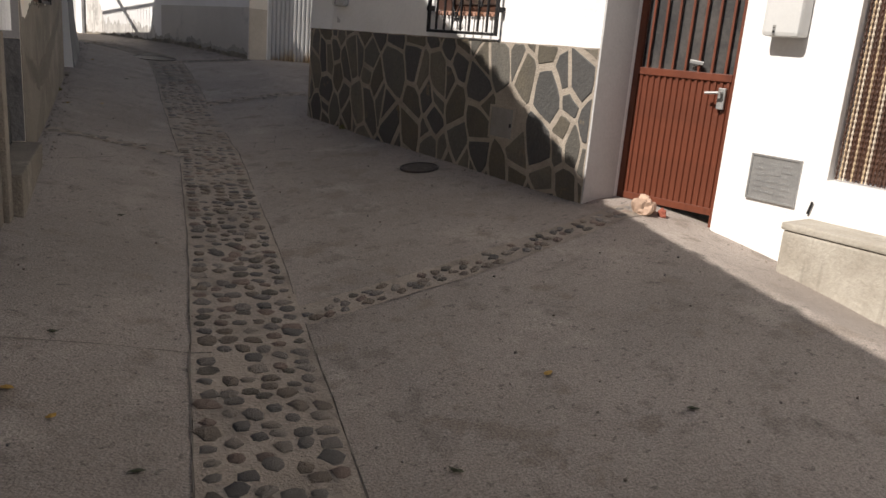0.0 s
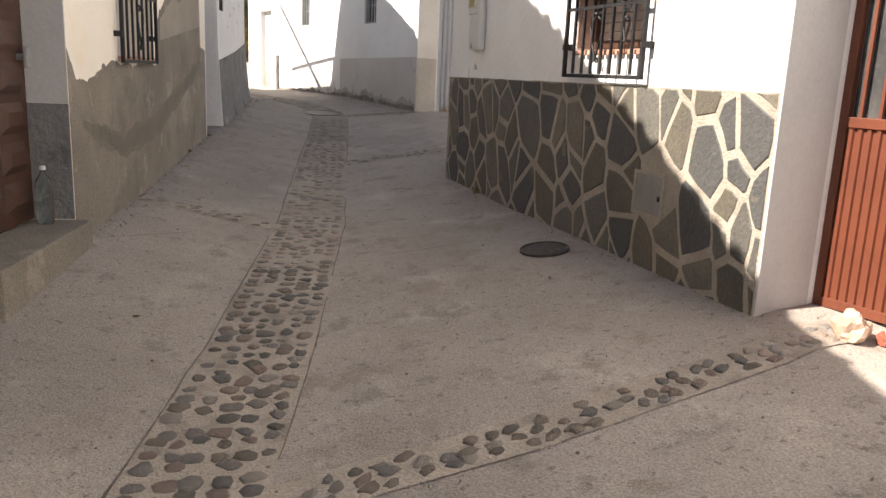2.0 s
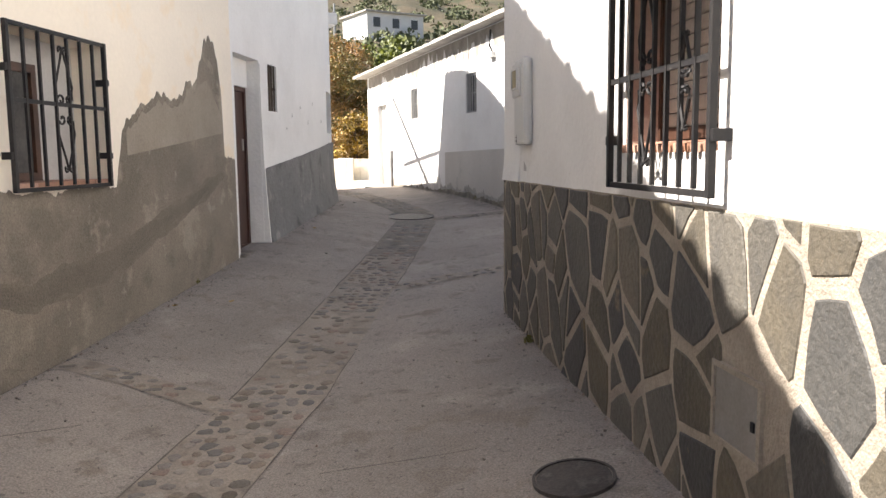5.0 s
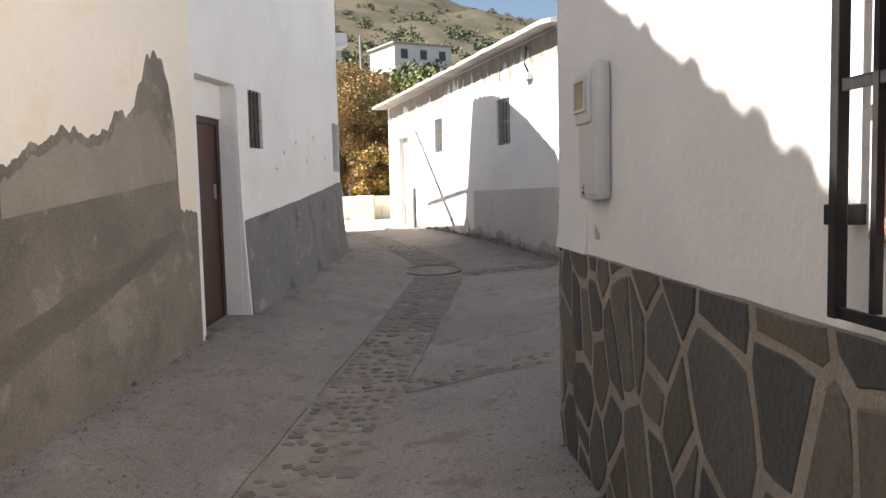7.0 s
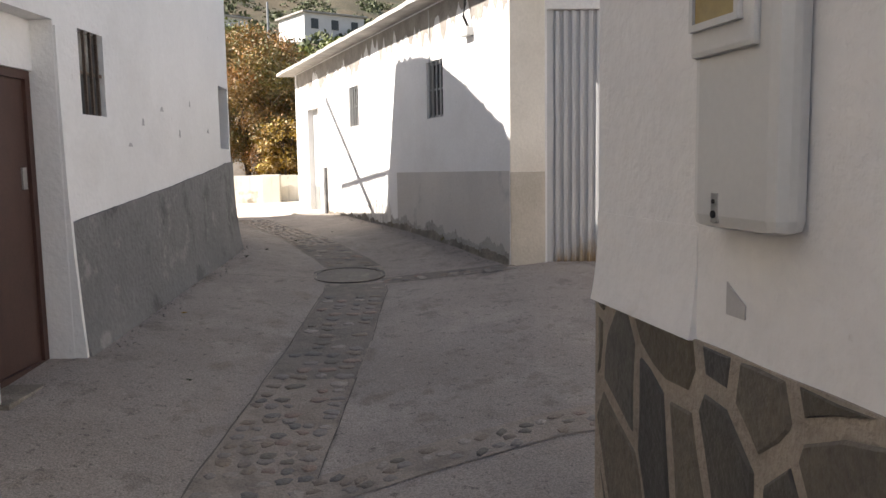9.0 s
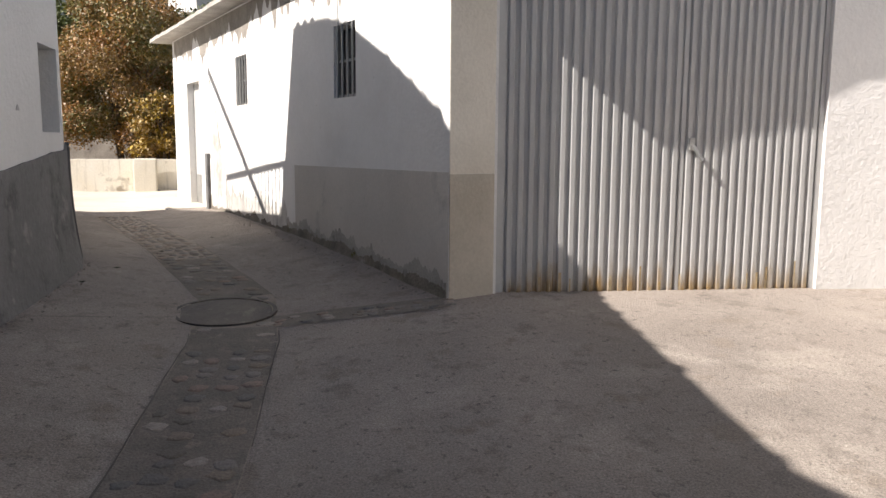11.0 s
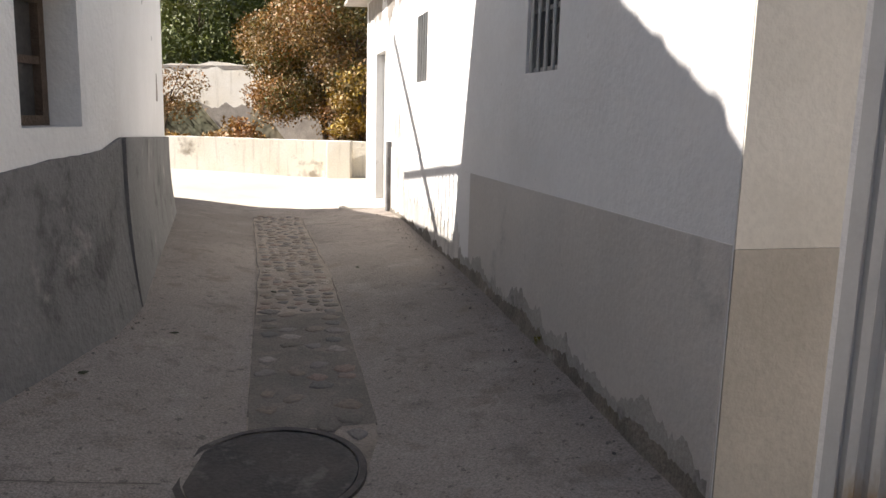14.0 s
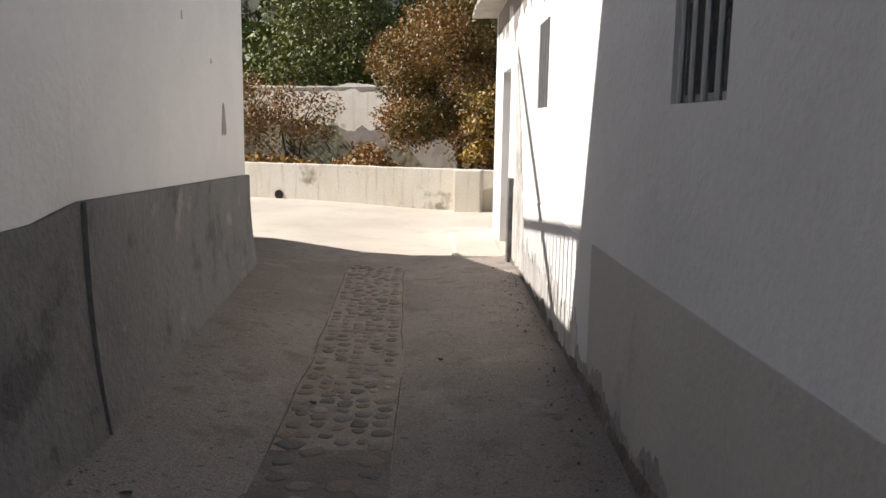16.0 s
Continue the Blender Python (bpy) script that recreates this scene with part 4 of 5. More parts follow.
# ---- meter boxes, plaque, gates ----
def meter_box(m, w, h, depth, label, window):
    root = empty("meter_box", m)
    tagged(root, label, "meter box")
    bm = bmesh.new()
    box(bm, (-w / 2, -depth, 0), (w / 2, 0, h), bevel=0.025)
    part("body", bm, PLASTIC, root)
    bm = bmesh.new()
    box(bm, (-w / 2 + 0.012, -depth - 0.014, h * 0.56), (w / 2 - 0.05, -depth + 0.004, h - 0.03), bevel=0.01)
    door = part("door", bm, PLASTIC, root)
    if window:
        bm = bmesh.new()
        box(bm, (-w / 2 + 0.035, -depth - 0.018, h * 0.66), (w / 2 - 0.09, -depth - 0.013, h - 0.07), bevel=0.002)
        part("window", bm, AMBER, door, "yellowed amber window")
        framed(door, -w / 2 + 0.025, w / 2 - 0.08, h * 0.645, h - 0.06, -depth - 0.024, 0.012, PLASTIC, "window_rim")
    for z, r in ((0.027, 0.007), (0.05, 0.004)):
        bm = bmesh.new()
        rod(bm, (-w / 2 + 0.085, -depth - 0.005, z), (-w / 2 + 0.085, -depth + 0.01, z), r, 12)
        part("lock", bm, IRON, root, "dark lock hole")
    bm = bmesh.new()
    box(bm, (-w / 2 + 0.074, -depth - 0.002, 0.012), (-w / 2 + 0.096, -depth + 0.004, 0.066), bevel=0.002)
    part("lock_plate", bm, METAL, root, "small grey lock plate")


meter_box(STONE.frame_at(SS(8.09), 1.79), 0.26, 0.545, 0.065, "grey plastic electricity meter box with amber window", True)
meter_box(RIGHT.frame_at(SR(3.4), 1.7), 0.24, 0.42, 0.13, "pale grey plastic meter box on the white wall", False)
band("plaster_chip", STONE, SS(8.19), SS(8.13), lambda s: 1.622, lambda s: 1.69 - (s - SS(8.2)) * 0.6, GREYWASH, 0.003, 0.02, stone_wall, "grey chip in the plaster")

# metal hatch in the slate base
s = (SS(5.47) + SS(5.18)) / 2
h = empty("service_hatch", STONE.frame_at(s))
tagged(h, "grey metal service hatch set in the slate base", "hatch")
panel(h, "door", -0.135, 0.135, 0.81, 1.045, -0.014, mat("hatch_paint", (0.27, 0.255, 0.235), (0.21, 0.198, 0.18), big=5, fine=60, rough=0.6, bump=0.1, depth=0.003), 0.014, bevel=0.003)
framed(h, -0.155, 0.155, 0.795, 1.06, -0.02, 0.018, MORTAR, "hatch_frame")
panel(h, "latch", 0.1, 0.118, 0.9, 0.93, -0.02, IRON, 0.008)

# slotted plaque
pl = empty("service_plaque", RIGHT.frame_at(SR(3.33), 0.0))
tagged(pl, "embossed grey metal utility cover plate in the wall", "cover plate")
panel(pl, "plate", -0.16, 0.16, 0.7, 0.97, -0.012, METAL, 0.014, bevel=0.004)
framed(pl, -0.17, 0.17, 0.69, 0.98, -0.018, 0.012, METAL, "plate_frame")
for r in range(6):
    z = 0.74 + r * 0.036
    for c in range(3):
        x = -0.13 + c * 0.09
        if (r, c) in ((4, 1), (3, 1)):
            continue
        panel(pl, "embossed_bar", x, x + 0.07 - 0.01 * ((r + c) % 3), z, z + 0.012, -0.015, METAL, 0.004)
panel(pl, "emblem", -0.03, 0.045, 0.86, 0.92, -0.015, METAL, 0.004, bevel=0.001)
bm = bmesh.new()
box(bm, (0.11, -0.016, 0.71), (0.125, -0.011, 0.79), pose(0, 0, 0, 0, 12, 0))
part("scratch", bm, IRON, pl)

# bench
bm = bmesh.new()
m = RIGHT.frame_at(SR(2.35))
box(bm, (-0.71, -0.3, 0.2), (1.1, 0.0, 0.599), m, 0.02)
BENCH = mat("bench_concrete", (0.42, 0.39, 0.33), (0.3, 0.27, 0.22), big=3, fine=50, bump=0.5, depth=0.01, streak=0.3)
bench = empty("bench")
part("base", bm, BENCH, bench)
bm = bmesh.new()
box(bm, (-0.72, -0.31, 0.6), (1.1, 0.0, 0.645), m, 0.012)
part("seat", bm, BENCH, bench)
tagged(bench, "low concrete bench against the white wall", "bench")

# bead curtain
s = sum(BEAD) / 2
hw = (BEAD[1] - BEAD[0]) / 2
c = empty("bead_curtain", RIGHT.frame_at(s))
tagged(c, "brown and tan bead curtain hanging in an opening", "curtain")
bead_mats = [WOOD_DARK, mat("tan_bead", (0.5, 0.38, 0.24), (0.4, 0.3, 0.2), big=8, fine=60, bump=0.1), mat("pale_bead", (0.6, 0.52, 0.42), (0.5, 0.42, 0.32), big=8, fine=60, bump=0.1)]
bead_mesh = []
for bmat in bead_mats:
    bm = bmesh.new()
    rings = [[bm.verts.new((r * math.cos(a * math.tau / 6), r * math.sin(a * math.tau / 6), 0.9 + k * 0.0175)) for a in range(6)] for k, r in enumerate([0.0035 if k % 2 else 0.0085 for k in range(80)])]
    for a, b in zip(rings, rings[1:]):
        for k in range(6):
            bm.faces.new((a[k], a[(k + 1) % 6], b[(k + 1) % 6], b[k]))
    ob = part("strand", bm, bmat, c)
    ob.location = (-hw + 0.02 + 0.022 * len(bead_mesh), 0.06, 0)
    bead_mesh.append(ob.data)
for i in range(3, int((2 * hw - 0.03) / 0.022)):
    ob = new("strand", bead_mesh[random.choice((0, 0, 0, 0, 0, 0, 1, 2))])
    ob.parent = c
    ob.location = (-hw + 0.02 + 0.022 * i, 0.06 + random.uniform(-0.01, 0.01), 0)
# plain dark brown sheet closing the opening behind the strands
panel(c, "dark_cloth", -hw + 0.003, hw - 0.003, 0.9, 2.295, 0.16, WOOD_DARK, 0.01, "dark brown sheet behind the strands")


def rib_mesh(pitch, z0, z1, depth):
    bm = bmesh.new()
    prof = ((-pitch / 2, 0.0), (-pitch * 0.32, 0.0), (-pitch * 0.2, -depth), (pitch * 0.2, -depth), (pitch * 0.32, 0.0), (pitch / 2, 0.0))
    a = [bm.verts.new((x, y, z0)) for x, y in prof]
    b = [bm.verts.new((x, y, z1)) for x, y in prof]
    for k in range(5):
        bm.faces.new((a[k], a[k + 1], b[k + 1], b[k]))
    c1, c2 = [bm.verts.new((x, 0.012, z0)) for x in (-pitch / 2, pitch / 2)], [bm.verts.new((x, 0.012, z1)) for x in (-pitch / 2, pitch / 2)]
    bm.faces.new((c1[0], c1[1], c2[1], c2[0]))
    bm.faces.new((*a, c1[1], c1[0]))
    bm.faces.new((*b, c2[1], c2[0]))
    return bm


def ribs(root, name, x0, x1, n, z0, z1, y, depth, material):
    pitch = (x1 - x0) / n
    me = None
    for i in range(n):
        if me is None:
            ob = part(name, rib_mesh(pitch, z0, z1, depth), material, root)
            me = ob.data
        else:
            ob = new(name, me)
            ob.parent = root
        ob.location = (x0 + pitch * (i + 0.5), y, 0)


# red gate
s = GATE1[1] / 2
hw = GATE1[1] / 2
g = empty("red_gate", RIGHT.frame_at(s))
tagged(g, "red-brown ribbed steel gate with barred glazed upper part", "gate")
ribs(g, "rib", -hw + 0.05, hw - 0.04, 15, 0.55, 1.4, 0.06, 0.012, RED_STEEL)
panel(g, "post", -hw + 0.006, -hw + 0.05, 0.36, 2.25, 0.045, RED_STEEL, 0.04, bevel=0.003)
panel(g, "post", hw - 0.04, hw - 0.004, 0.36, 2.25, 0.045, RED_STEEL, 0.04, bevel=0.003)
panel(g, "mid_rail", -hw + 0.05, hw - 0.04, 1.4, 1.45, 0.04, RED_STEEL, 0.04, bevel=0.003)
panel(g, "bottom_rail", -hw + 0.05, hw - 0.04, 0.5, 0.55, 0.045, RED_STEEL, 0.035, "rust-worn bottom rail", 0.003)
panel(g, "top_rail", -hw + 0.05, hw - 0.04, 2.2, 2.25, 0.045, RED_STEEL, 0.035)
panel(g, "pane", -hw + 0.05, hw - 0.04, 1.45, 2.2, 0.085, PANE, 0.006, "dark dusty glass")
for i in range(7):
    x = -hw + 0.05 + (2 * hw - 0.09) * (i + 0.6) / 7.2
    panel(g, "bar", x - 0.008, x + 0.008, 1.45, 2.2, 0.05, RED_STEEL, 0.016)
bm = bmesh.new()
box(bm, (hw - 0.11, 0.02, 1.22), (hw - 0.06, 0.045, 1.36), bevel=0.004)
rod(bm, (hw - 0.085, 0.03, 1.33), (hw - 0.085, -0.03, 1.33), 0.01)
rod(bm, (hw - 0.085, -0.03, 1.33), (hw - 0.18, -0.03, 1.32), 0.009)
part("handle", bm, METAL, g, "worn metal handle and lock")
bm = bmesh.new()
box(bm, (-0.12, 0.035, 1.5), (-0.02, 0.048, 1.525), pose(0, 0, 0, 0, 6, 0), 0.004)
part("latch", bm, METAL, g, "small bright latch")


def rock(name, m, size, material, label, seed, category="stone"):
    bm = bmesh.new()
    bmesh.ops.create_icosphere(bm, subdivisions=3, radius=0.5)
    for v in bm.verts:
        k = 1 + 0.45 * noise.noise(v.co * 2.2 + Vector((seed, 0, 0))) + 0.2 * noise.noise(v.co * 6 + Vector((0, seed, 0)))
        v.co = Vector((v.co.x * size[0], v.co.y * size[1], (max(v.co.z, -0.3) + 0.3) * size[2])) * k
        v.co.z = max(v.co.z, 0)
    ob = link(name, bm, material, label=label)
    ob.matrix_world = m
    return tagged(ob, label, category)


def on_ground(x, y, turn=0):
    return pose(x, y, ground_z(x, y), 0, 0, turn)


rock("doorstop_stone", on_ground(3.82, 4.0, 30), (0.2, 0.15, 0.16), STONE_PALE, "pale orange limestone lump against the red gate", 3)
rock("brick_fragment", on_ground(3.93, 3.93, 70), (0.075, 0.05, 0.065), mat("red_brick", (0.24, 0.075, 0.045), (0.3, 0.07, 0.04), big=12, fine=60), "small red brick fragment beside the stone", 5, "rubble")

# ribbed barn gate
s = sum(GATE2) / 2
hw = abs(GATE2[1] - GATE2[0]) / 2
g = empty("barn_gate", BARN.frame_at(s))
tagged(g, "large white ribbed steel double gate with rusty foot", "gate")
GZ = 0.95
ribs(g, "rib", -hw + 0.06, 0.12, 17, GZ, 3.24, 0.05, 0.022, GATE_RIB)
ribs(g, "rib", 0.15, hw - 0.04, 15, GZ, 3.24, 0.05, 0.022, GATE_RIB)
for x0, x1 in ((-hw + 0.003, -hw + 0.06), (0.12, 0.15), (hw - 0.04, hw - 0.003)):
    panel(g, "stile", x0, x1, GZ - 0.02, 3.245, 0.035, GATE_WHITE, 0.04, bevel=0.003)
for x0, x1 in ((-hw + 0.06, 0.12), (0.15, hw - 0.04)):
    panel(g, "foot_rail", x0, x1, GZ - 0.05, GZ, 0.035, GATE_WHITE, 0.035)
bm = bmesh.new()
box(bm, (0.18, 0.015, 1.97), (0.22, 0.05, 2.06), bevel=0.004)
rod(bm, (0.2, 0.03, 2.02), (0.27, -0.01, 1.9), 0.014)
part("handle", bm, METAL, g, "metal lever handle")
for i in range(24):
    x = random.uniform(-hw + 0.25, 0.3) if i < 16 else random.uniform(0.2, hw - 0.1)
    hgt = random.uniform(0.03, 0.2) * (1.3 if random.random() < 0.2 else 0.7)
    bm = bmesh.new()
    z0 = GZ + 0.0
    w0 = random.uniform(0.004, 0.011)
    k = round((x + hw - 0.06) / 0.0745) * 0.0745 - hw + 0.06 + 0.037
    box(bm, (k - w0, 0.0265, z0), (k + w0, 0.0275, z0 + hgt))
    part("rust_streak", bm, RUST, g, "brown rust streak")
# black sheet paints the barn's inner darkness behind the ribs
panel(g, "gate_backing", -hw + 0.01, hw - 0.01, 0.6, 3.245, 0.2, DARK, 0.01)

# barn windows and door
for (sa, sb), z0, z1, lab in ((BW1, 2.44, 3.02, "small barred barn window in the sunlit wall"), (BW2, 2.39, 3.0, "small barred barn window in the shaded wall")):
    s = (sa + sb) / 2
    hw = abs(sb - sa) / 2
    w = empty("window_barn", BARN.frame_at(s))
    tagged(w, lab, "window", kind="structure")
    panel(w, "pane", -hw + 0.002, hw - 0.002, z0 + 0.002, z1 - 0.002, 0.09, PANE, 0.01)
    framed(w, -hw + 0.002, hw - 0.002, z0 + 0.002, z1 - 0.002, 0.035, 0.025, METAL)
    for i in range(4):
        x = -hw + 2 * hw * (i + 0.7) / 4.4
        bm = bmesh.new()
        rod(bm, (x, 0.005, z0 + 0.001), (x, 0.005, z1 - 0.001), 0.011, 8)
        part("bar", bm, METAL, w, "grey iron bar")
    panel(w, "crossbar", -hw + 0.001, hw - 0.001, (z0 + z1) / 2 - 0.01, (z0 + z1) / 2 + 0.01, 0.017, METAL, 0.012)
s = sum(BDOOR) / 2
hw = abs(BDOOR[1] - BDOOR[0]) / 2
d = empty("barn_door", BARN.frame_at(s))
tagged(d, "grey-white metal barn door in a deep sunlit recess", "door")
panel(d, "leaf", -hw + 0.003, 0.02, 0.95, 2.865, 0.1, GATE_WHITE, 0.03)
panel(d, "leaf", 0.03, hw - 0.003, 0.95, 2.865, 0.1, GATE_WHITE, 0.03)
panel(d, "kick_plate", -hw + 0.05, -0.02, 0.98, 1.5, 0.09, METAL, 0.008)
bm = bmesh.new()
m = BARN.frame_at(SB(20.25))
box(bm, (-0.07, -0.05, 0.6), (0.07, 0, 1.84), m, 0.01)
tagged(link("door_post", bm, DADO), "dark grey upright guard post on the barn wall", "post")
bm = bmesh.new()
m = BARN.frame_at(SB(21.2))
box(bm, (-0.9, -0.55, 0.5), (0.7, 0.0, 1.07), m, 0.06)
tagged(link("door_ramp", bm, SUNLIT_CONCRETE), "pale concrete ramp before the barn door", "ramp", kind="structure")

# cable bracket on the barn
b = empty("cable_bracket", BARN.frame_at(SB(14.55)))
tagged(b, "black cable hook and white junction box on the barn", "bracket")
panel(b, "junction_box", -0.12, 0.06, 3.12, 3.2, -0.07, PLASTIC, 0.07, bevel=0.006)
bm = bmesh.new()
tube(bm, [(0.0, -0.03, 3.2), (0.0, -0.08, 3.3), (0.0, -0.06, 3.42), (-0.1, -0.02, 3.52)], 0.014)
part("hook", bm, IRON, b)
bm = bmesh.new()
m = BARN.frame_at(SB(15.6))
tube(bm, [m @ Vector(p) for p in ((0, -0.012, 3.0), (0.01, -0.012, 3.3), (0, -0.012, 3.55))], 0.006)
tagged(link("wall_cable", bm, PLASTIC), "thin grey cable running down the barn wall", "cable")


# terrace railing
def railing():
    root = empty("terrace_railing")
    tagged(root, "thin iron terrace railing with upright balusters", "railing")
    a, b = LEFT.at(SL(16.42), -0.1, 4.0), LEFT.at(SL(19.0), -0.1, 3.87)
    bm = bmesh.new()
    rod(bm, a, b, 0.03, 8)
    part("handrail", bm, IRON, root)
    n = 21
    for i in range(n + 1):
        p = a.lerp(b, i / n)
        bm = bmesh.new()
        rod(bm, (p.x, p.y, 3.34), p, 0.014, 6)
        part("baluster", bm, IRON, root)
    bm = bmesh.new()
    rod(bm, LEFT.at(SL(17.3), -0.1, 3.34), (-0.15, 19.9, 4.75), 0.04, 8)
    part("stay_pole", bm, IRON, root, "slanting iron stay")


railing()


# ---- plants, hill and distance ----
def leaf_cloud(name, blobs, count, size, material, parent, seed):
    """Many small leaf quads scattered in blobs (x, y, z, rx, ry, rz)."""
    rng = np.random.default_rng(seed)
    verts, faces = [], []
    vol = np.array([b[3] * b[4] * b[5] for b in blobs])
    for b, k in zip(blobs, rng.multinomial(count, vol / vol.sum())):
        d = rng.normal(size=(k, 3))
        d /= np.linalg.norm(d, axis=1)[:, None]
        c = np.array(b[:3]) + d * np.array(b[3:]) * (rng.random((k, 1)) ** 0.4) * (0.8 + 0.35 * rng.random((k, 1)))
        u = rng.normal(size=(k, 3))
        u /= np.linalg.norm(u, axis=1)[:, None]
        w = np.cross(u, rng.normal(size=(k, 3)))
        w /= np.linalg.norm(w, axis=1)[:, None]
        s = size * (0.6 + 0.8 * rng.random((k, 1)))
        for q, (p1, p2, p3, p4) in enumerate(zip(c - u * s, c + w * s * 0.55, c + u * s, c - w * s * 0.55)):
            n = len(verts)
            verts += [p1, p2, p3, p4]
            faces.append((n, n + 1, n + 2, n + 3))
    me = bpy.data.meshes.new(name)
    me.from_pydata([tuple(map(float, v)) for v in verts], [], faces)
    me.materials.append(material)
    ob = new(name, me)
    ob.parent = parent
    return ob


def tree(name, x, y, z, height, spread, material, label, seed, leaves, leaf, category="tree", low=0.25, mixed=None):
    root = empty(name)
    tagged(root, label, category)
    rng = random.Random(seed)
    bm = bmesh.new()
    blobs = []
    for k in range(rng.randint(3, 4)):
        a = k * 2.1 + rng.random()
        tip = Vector((x + math.cos(a) * spread * 0.35, y + math.sin(a) * spread * 0.35, z + height * 0.62))
        base = Vector((x + math.cos(a) * 0.08, y + math.sin(a) * 0.08, z - 0.15))
        mid = base.lerp(tip, 0.5) + Vector((rng.uniform(-0.1, 0.1), rng.uniform(-0.1, 0.1), 0.1))
        rod(bm, base, mid, 0.045 * height / 3, 7, 0.03 * height / 3)
        rod(bm, mid, tip, 0.03 * height / 3, 7, 0.012)
        for q in range(4):
            e = tip + Vector((rng.uniform(-1, 1) * spread * 0.5, rng.uniform(-1, 1) * spread * 0.5, rng.uniform(-0.1, 0.3) * height))
            rod(bm, mid.lerp(tip, rng.uniform(0.3, 1)), e, 0.014, 5, 0.005)
    part("trunk", bm, BARK, root)
    for k in range(44):
        a, r = rng.random() * math.tau, spread * math.sqrt(rng.random()) * 0.85
        f = rng.random()
        zz = z + height * (low + (0.9 - low) * f)
        r *= 0.65 + 0.5 * math.sin(math.pi * min(1, 0.15 + f * 0.8))
        q = spread * rng.uniform(0.18, 0.42)
        blobs.append((x + r * math.cos(a), y + r * math.sin(a), zz, q, q, q * 0.8))
    leaf_cloud("crown", blobs, leaves, leaf, material, root, seed)
    if mixed:
        inner = [b for b in blobs if rng.random() < 0.65]
        leaf_cloud("inner_leaves", inner, int(leaves * 0.55), leaf, mixed, root, seed + 100)
    return root


# garden bed behind the parapet
bm = bmesh.new()
box(bm, (-12, 24.75, 0.3), (6, 29.1, 1.4))
bmesh.ops.subdivide_edges(bm, edges=bm.edges, cuts=24, use_grid_fill=True)
for v in bm.verts:
    if v.co.z > 1.3:
        v.co.z += 0.12 * noise.noise(v.co * 0.9) + 0.06 * noise.noise(v.co * 3)
tagged(link("garden_bed", bm, SOIL), "dry brown soil bed behind the parapet", "soil", kind="structure")

tree("autumn_tree", -0.6, 27.0, 1.4, 3.9, 1.75, LEAF_RUST, "dense rust-brown autumn tree behind the parapet", 4, 70000, 0.03, low=0.1, mixed=LEAF_OLIVE)
tree("yellow_shrub", 0.35, 25.7, 1.4, 1.7, 0.6, LEAF_YELLOW, "golden yellow shrub beside the barn", 7, 6000, 0.035, "shrub", 0.2)
tree("green_tree", -5.5, 33.0, 2.2, 4.6, 2.6, LEAF_GREEN, "leafy green tree behind the garden wall", 9, 26000, 0.06)
tree("green_tree", -2.3, 33.5, 2.2, 4.2, 2.2, LEAF_GREEN, "leafy green tree behind the garden wall", 12, 20000, 0.06)
tree("reddish_shrub", -4.7, 28.3, 1.4, 1.8, 0.95, LEAF_RUST, "sparse reddish shrub before the old wall", 15, 3000, 0.033, "shrub", 0.3)
tree("reddish_shrub", -6.4, 28.0, 1.4, 2.2, 1.3, LEAF_RUST, "sparse reddish shrub before the old wall", 16, 7000, 0.033, "shrub", 0.25)
tree("dry_shrub", -2.1, 26.2, 1.4, 0.6, 0.45, LEAF_RUST, "low dry shrub behind the parapet", 18, 900, 0.035, "shrub", 0.1)
root = empty("dry_grass")
leaf_cloud("blades", [(-2.0 + i * -0.7, 26.3 + 0.5 * math.sin(i * 2.0), 1.55, 0.4, 0.4, 0.16) for i in range(9)], 2500, 0.06, mat("straw", (0.42, 0.27, 0.1), (0.3, 0.2, 0.08), bump=0, per_island=0.3), root, 21)
tagged(root, "dry straw-coloured grass on the garden bed", "grass", kind="stuff")


def hill_height(r, az):
    elev = interp(r, (22, 30, 40, 55, 75, 110, 200, 330, 480), (0.4, 1.6, 3.6, 5.6, 7.6, 8.8, 10.2, 11.2, 11.2))
    top = interp(az, (-40, -12, -7, -4, 0, 6, 14, 30, 60), (7, 9, 10.6, 11.6, 12.6, 14.5, 16.5, 17, 15))
    elev += (top - 11.2) * interp(r, (80, 480), (0, 1))
    z = 1.9 + r * math.tan(radians(elev))
    return z + r * 0.012 * noise.noise((r * 0.03, az * 0.25, 0)) + r * 0.005 * noise.noise((r * 0.1, az * 0.9, 4))


def polar(r, az):
    return 2.5 - r * math.sin(radians(az)), 6 + r * math.cos(radians(az))


def build_hill():
    rs = [22 * (480 / 22) ** (i / 110) for i in range(111)] + [520, 700]
    azs = [-50 + i * 0.7 for i in range(172)]
    verts, faces = [], []
    for r in rs:
        for a in azs:
            x, y = polar(r, a)
            z = hill_height(min(r, 480), a) if r <= 480 else hill_height(480, a) * (0.8 if r < 600 else 0.2)
            verts.append((x, y, z if y > 29.3 else min(z, 0.4)))
    w = len(azs)
    for j in range(len(rs) - 1):
        for i in range(w - 1):
            k = j * w + i
            faces.append((k, k + 1, k + w + 1, k + w))
    me = bpy.data.meshes.new("hillside")
    me.from_pydata(verts, [], faces)
    for p in me.polygons:
        p.use_smooth = True
    me.materials.append(mat("dry_hillside", (0.095, 0.073, 0.042), (0.055, 0.052, 0.028), big=0.035, fine=1.2, bump=0.6, depth=0.5, spots=(0.04, 0.048, 0.02), spot_scale=0.12, spot_at=0.55, grit=0.35))
    return tagged(new("hillside", me), "dry brown mountain slope with scattered scrub", "hill", kind="structure")


